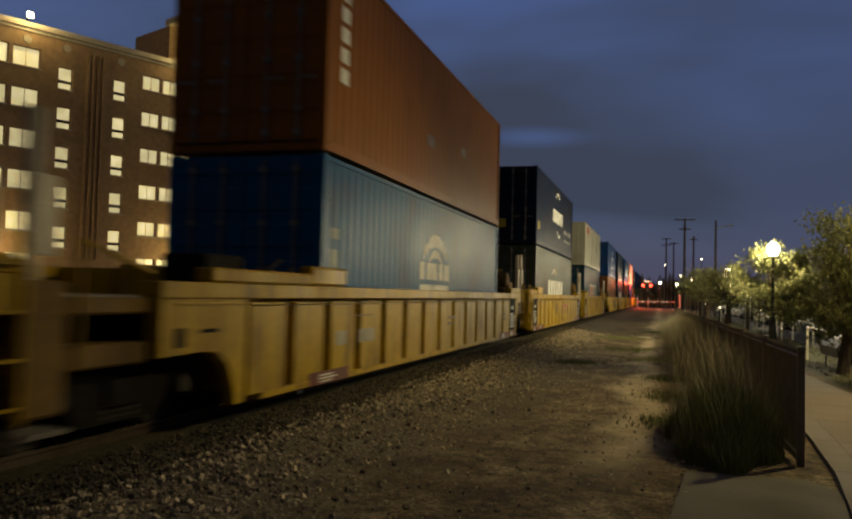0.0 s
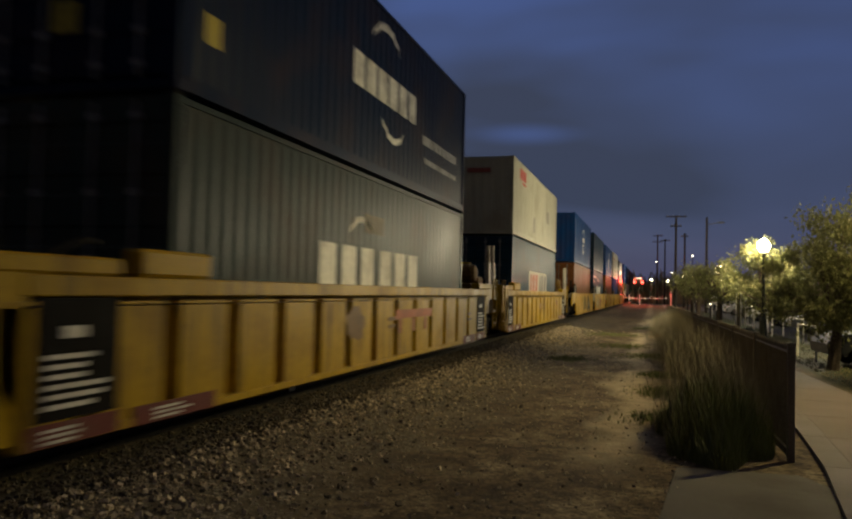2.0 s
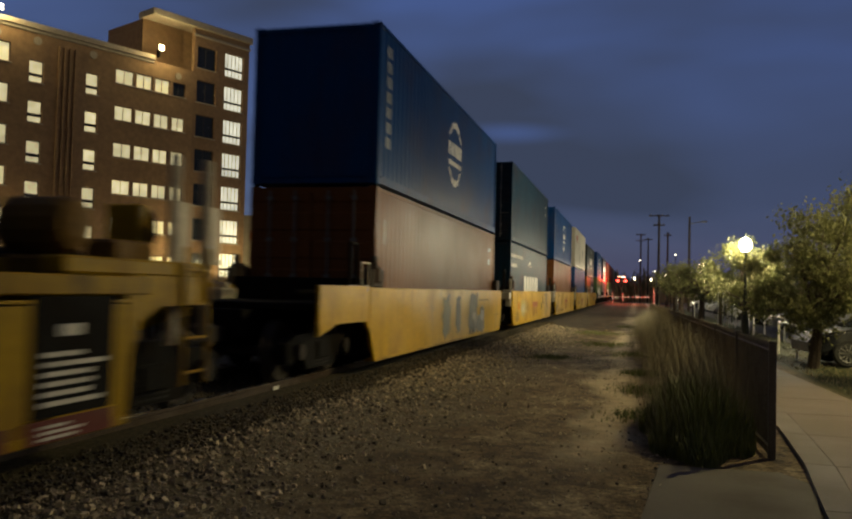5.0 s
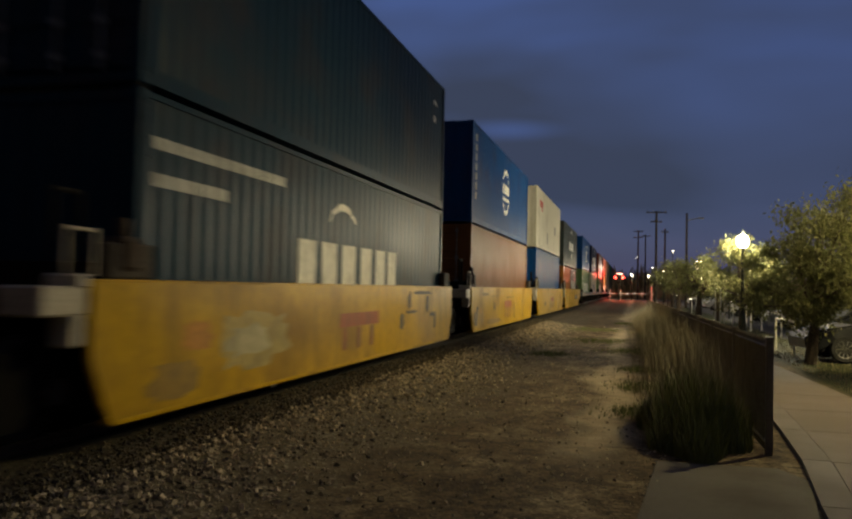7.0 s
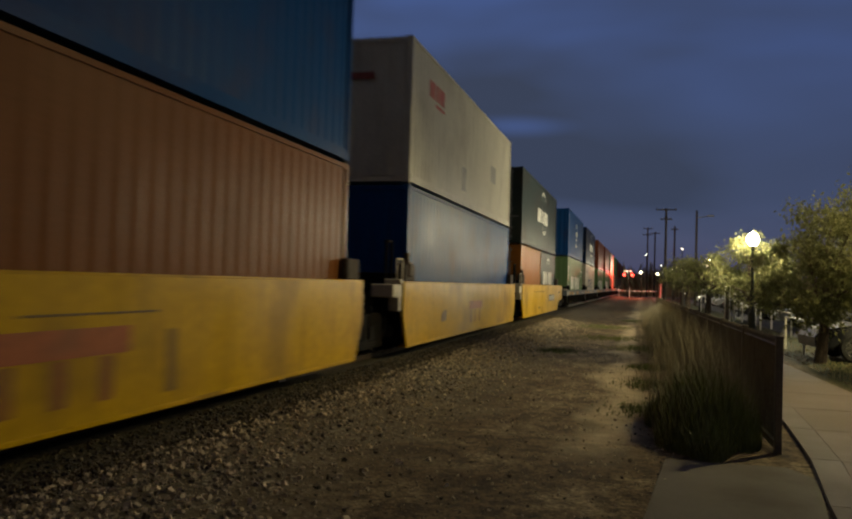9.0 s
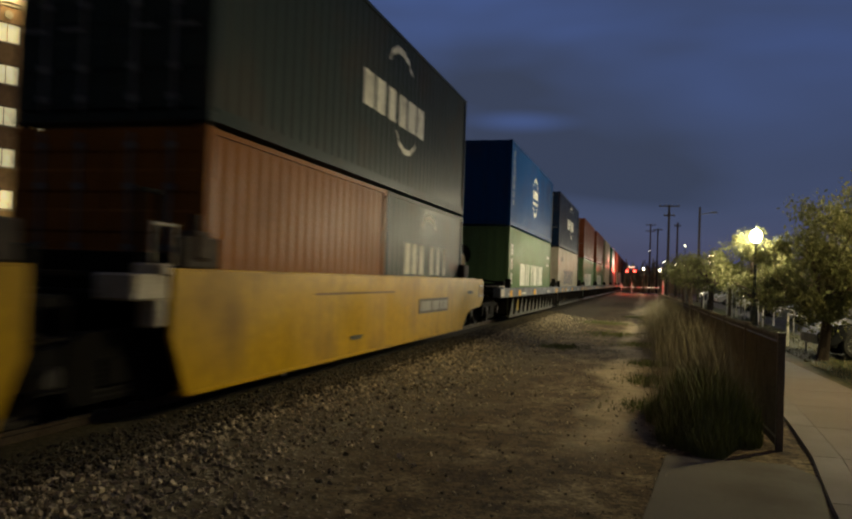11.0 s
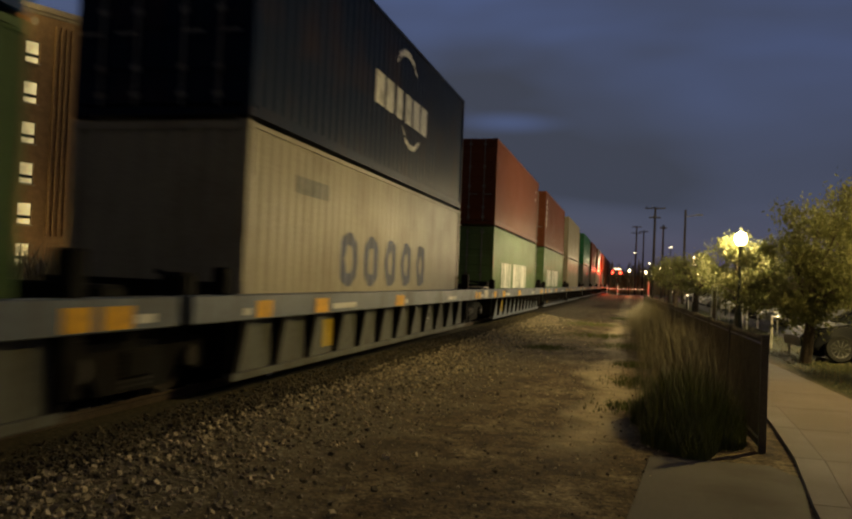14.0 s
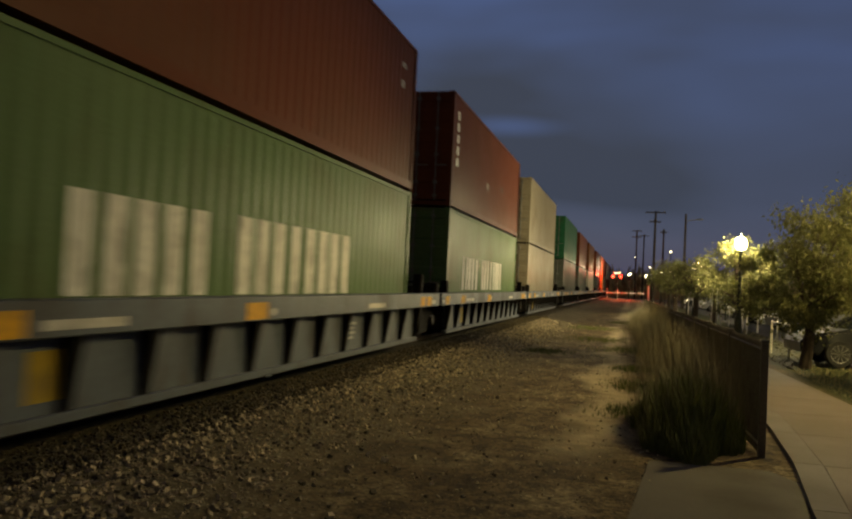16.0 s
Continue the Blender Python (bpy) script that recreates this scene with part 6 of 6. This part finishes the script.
tree(2.9, 56.0, 3.4, 1.6, 1.6, 27, 1700, 0.085, "small lamplit tree beside the footpath")
tree(4.6, 48.0, 3.4, 1.5, 1.6, 28, 1800, 0.075, "small lamplit tree beside the footpath")
tree(3.2, 72.0, 3.9, 1.9, 1.9, 25, 1700, 0.10, "small lamplit tree beside the footpath")
tree(4.4, 88.0, 4.2, 2.1, 1.9, 26, 1500, 0.12, "small lamplit tree beside the footpath")
tree(7.6, 27.5, 4.2, 1.9, 1.5, 29, 9000, 0.07, "leafy tree at the edge of the parking lot")

# ---- parking lot with cars and pipe rails ----
lot = part("parking_lot", grid_mesh([5.2, 8, 12, 20, 40, 70], [14.5, 30, 60, 90, 128], lambda x, y: 0.012), ASPHALT)
tagged(lot, "dark asphalt parking lot beyond the trees", "parking lot", kind="structure")
CARPAINT = material("car_paint", (0.5, 0.5, 0.5), 0.42, 0.1, (60, 0.05), (2, 0.15), None, (30, 0.0), tint=True)
CARGLASS = material("car_glass", (0.01, 0.012, 0.014), 0.06, 0.0, (8, 0.1), (2, 0.1), None, (30, 0.0))
TYRE = material("tyre_rubber", (0.014, 0.014, 0.014), 0.8, 0.0, (60, 0.2), (5, 0.3), (0.03, 0.027, 0.022), (80, 0.2))
RIM = material("alloy_rim", (0.55, 0.55, 0.55), 0.3, 0.9, (60, 0.1), (5, 0.2), None, (50, 0.0))
LENS = material("car_lens", (0.62, 0.62, 0.60), 0.12, 0.1, (20, 0.1), (5, 0.1), None, (50, 0.0))
TAIL = material("tail_lens", (0.30, 0.012, 0.010), 0.15, 0.0, (20, 0.1), (5, 0.1), None, (50, 0.0))


def parked_car(m, color, label):
    """Origin under the middle; its front points to -x."""
    ob = thing("parked_car", label, "car", m, group="parked cars")
    o = [(-2.25, 0.32), (-2.28, 0.55), (-2.15, 0.72), (-1.25, 0.90), (2.05, 0.96), (2.22, 0.80), (2.25, 0.38), (1.85, 0.24), (1.74, 0.50), (1.38, 0.68), (1.02, 0.50), (0.92, 0.22),
         (-0.96, 0.22), (-1.06, 0.50), (-1.40, 0.68), (-1.76, 0.50), (-1.86, 0.26)]

    def body():
        bm = prism(bmesh.new(), o, "y", -0.89, 0.89)
        bmesh.ops.bevel(bm, geom=[e for e in bm.edges if abs(e.verts[0].co.y - e.verts[1].co.y) < 1e-4], offset=0.06, segments=2, affect="EDGES")
        return bm
    part("body", shared(("car_body",), body, CARPAINT), CARPAINT, ob, color=color)

    def cabin():
        bm = prism(bmesh.new(), [(-1.15, 0.90), (-0.35, 1.38), (0.15, 1.45), (1.15, 1.40), (1.95, 0.94)], "y", -0.80, 0.80)
        for v in bm.verts:
            if v.co.z > 1.2:
                v.co.y *= 0.78
        return bm
    part("greenhouse", shared(("car_cabin",), cabin, CARGLASS), CARGLASS, ob)

    def roof():
        bm = prism(bmesh.new(), [(-0.42, 1.385), (0.15, 1.455), (1.18, 1.41), (1.18, 1.44), (0.15, 1.485), (-0.42, 1.415)], "y", -0.63, 0.63)
        return bm
    part("roof", shared(("car_roof",), roof, CARPAINT), CARPAINT, ob, color=color)
    for s in (-1, 1):
        for k, (xa, xb) in enumerate(((-1.18, -0.40), (0.38, 0.40), (1.98, 1.16))):
            part("pillar", shared(("car_pillar", s, k), lambda: tube(bmesh.new(), (xa, s * 0.80, 0.91), (xb, s * 0.635, 1.40), 0.035, 6), CARPAINT), CARPAINT, ob, color=color)
        for xw in (-1.40, 1.38):
            w = part("wheel", shared(("car_tyre", s), lambda: lathe(bmesh.new(), [(0.20, -0.09), (0.30, -0.10), (0.325, -0.06), (0.325, 0.06), (0.30, 0.10), (0.20, 0.09)], 24, Matrix.Rotation(radians(90), 4, "X")), TYRE), TYRE, ob)
            w.location = (xw, s * 0.80, 0.325)

            def rim():
                bm = bmesh.new()
                lathe(bm, [(0.03, 0.0), (0.05, 0.05), (0.05, 0.07), (0.02, 0.075)], 10, Matrix.Rotation(radians(-90 * s), 4, "X"))
                for j in range(10):
                    a = radians(36 * j)
                    tube(bm, (0, s * 0.075, 0), (0.20 * math.cos(a), s * 0.085, 0.20 * math.sin(a)), 0.016, 5)
                lathe(bm, [(0.19, 0.07), (0.215, 0.10), (0.215, 0.105), (0.19, 0.08)], 20, Matrix.Rotation(radians(-90 * s), 4, "X"))
                return bm
            part("rim", shared(("car_rim", s), rim, RIM), RIM, w)
        part("headlight", shared(("car_head", s), lambda: boxes((-2.2, -1.98, *sorted((s * 0.52, s * 0.84)), 0.60, 0.73), bevel=0.03), LENS), LENS, ob)
        part("tail_light", shared(("car_tail", s), lambda: boxes((2.12, 2.24, *sorted((s * 0.52, s * 0.84)), 0.66, 0.84), bevel=0.03), TAIL), TAIL, ob)
        part("mirror", shared(("car_mirror", s), lambda: boxes((-0.85, -0.70, *sorted((s * 0.88, s * 1.02)), 0.92, 1.05), bevel=0.03), CARPAINT), CARPAINT, ob, color=color)
    return ob


parked_car(pose(6.15, 21.7, 0.0, 0, 0, 3), (0.012, 0.013, 0.016), "dark parked saloon car with alloy wheels")
PARKED = [((0.30, 0.31, 0.33), "silver"), ((0.03, 0.035, 0.05), "dark blue"), ((0.5, 0.5, 0.48), "white"), ((0.02, 0.02, 0.02), "black"), ((0.18, 0.18, 0.19), "grey")]
for k in range(12):
    c, word = PARKED[k % 5]
    x = 8.2 if k < 8 else 9.5 + 5 * (k - 8)
    parked_car(pose(x if k < 8 else 9.0 + 3.2 * (k - 8), 40.0 + 8.6 * k if k < 8 else 112, 0.012, 0, 0, 2 * (k % 3) + (0 if k < 8 else 90)), c, f"{word} parked saloon car in the lot")
PIPE = material("white_pipe_paint", (0.80, 0.78, 0.72), 0.5, 0.0, (30, 0.1), (4, 0.3), RUST, (40, 0.05))


def pipe_rail(pts, h=0.95):
    ob = thing("pipe_rail", "white painted pipe rail beside the path", "railing", group="pipe rails")
    for a, b in zip(pts, pts[1:]):
        part("top_bar", tube(bmesh.new(), (*a, h), (*b, h), 0.026, 8), PIPE, ob)
    for p in pts:
        part("leg", tube(bmesh.new(), (*p, 0.0), (*p, h + 0.015), 0.026, 8), PIPE, ob)
    return ob


pipe_rail([(4.0, 22.5), (3.9, 24.6)], 0.9)
pipe_rail([(4.85, 43.4), (4.6, 44.8)], 1.1)
pipe_rail([(5.1, 31.0), (5.3, 37.0), (5.5, 46.0)], 0.85)
pipe_rail([(4.4, 62.0), (4.2, 63.5)], 1.6)
pipe_rail([(3.72, 40.2), (3.95, 40.4)], 1.75)
pipe_rail([(4.55, 36.0), (4.75, 36.1)], 1.15)
for x, y in ((2.6, 128.0), (3.1, 127.0)):
    b = thing("bollard", "white painted post beside the crossing", "bollard", pose(x, y, 0), group="crossing posts")
    part("shaft", tube(bmesh.new(), (0, 0, 0), (0, 0, 2.3), 0.12, 10), PIPE, b)

# small far lamps along the street and lot; the smallest imitate car-window glints
for x, y, z, w in ((2.31, 140, 4.0, 0.20), (-0.35, 131, 4.0, 0.17), (3.4, 101.0, 4.0, 0.14), (0.5, 150, 7.6, 0.10), (5.2, 118, 7.2, 0.09), (3.0, 146, 5.6, 0.09), (7.5, 126, 4.4, 0.12), (9.5, 120, 5.5, 0.10), (6.2, 100, 3.4, 0.08), (8.4, 110, 3.4, 0.09), (11.0, 118, 4.2, 0.10), (5.9, 132, 3.0, 0.10), (4.6, 60, 2.6, 0.05), (6.5, 74, 2.2, 0.06), (7.4, 66, 1.9, 0.05), (8.6, 84, 2.4, 0.07), (4.0, 62, 1.05, 0.035), (5.6, 52, 1.65, 0.028), (6.4, 58, 1.0, 0.04), (3.6, 92, 1.9, 0.05), (4.7, 96, 1.1, 0.05), (6.9, 49, 0.95, 0.03), (5.1, 71, 2.1, 0.035), (-53.3, 120, 16.0, 0.30)):
    ob = thing("far_light_dot", "small lit lamp dot in the distance, also used for glints", "street lamp", pose(x, y, 0), group="far lamps")
    part("post", tube(bmesh.new(), (0, 0, 0), (0, 0, z - w), 0.06, 6), POST, ob)
    part("globe", lathe(bmesh.new(), [(0.3 * w, z - w), (w, z - 0.3 * w), (w, z + 0.3 * w), (0.3 * w, z + w)], 10), WHITE_GLOW, ob, smooth=True)


def motions():
    """The whole train rolls towards the camera at an even speed, its wheels turning."""
    for ob, u, z in MOVING:
        walk(ob, [(0.0, pose(TX, u, z)), (16.0, pose(TX, u - SPEED * 16.0, z))])
    turn = math.degrees(SPEED / WHEEL_R) / FPS
    for ws in WHEELSETS[:36]:
        x, y, z = ws.location
        walk(ws, [(k / FPS, pose(x, y, z, turn * k)) for k in range(16 * FPS + 1)])


motions()
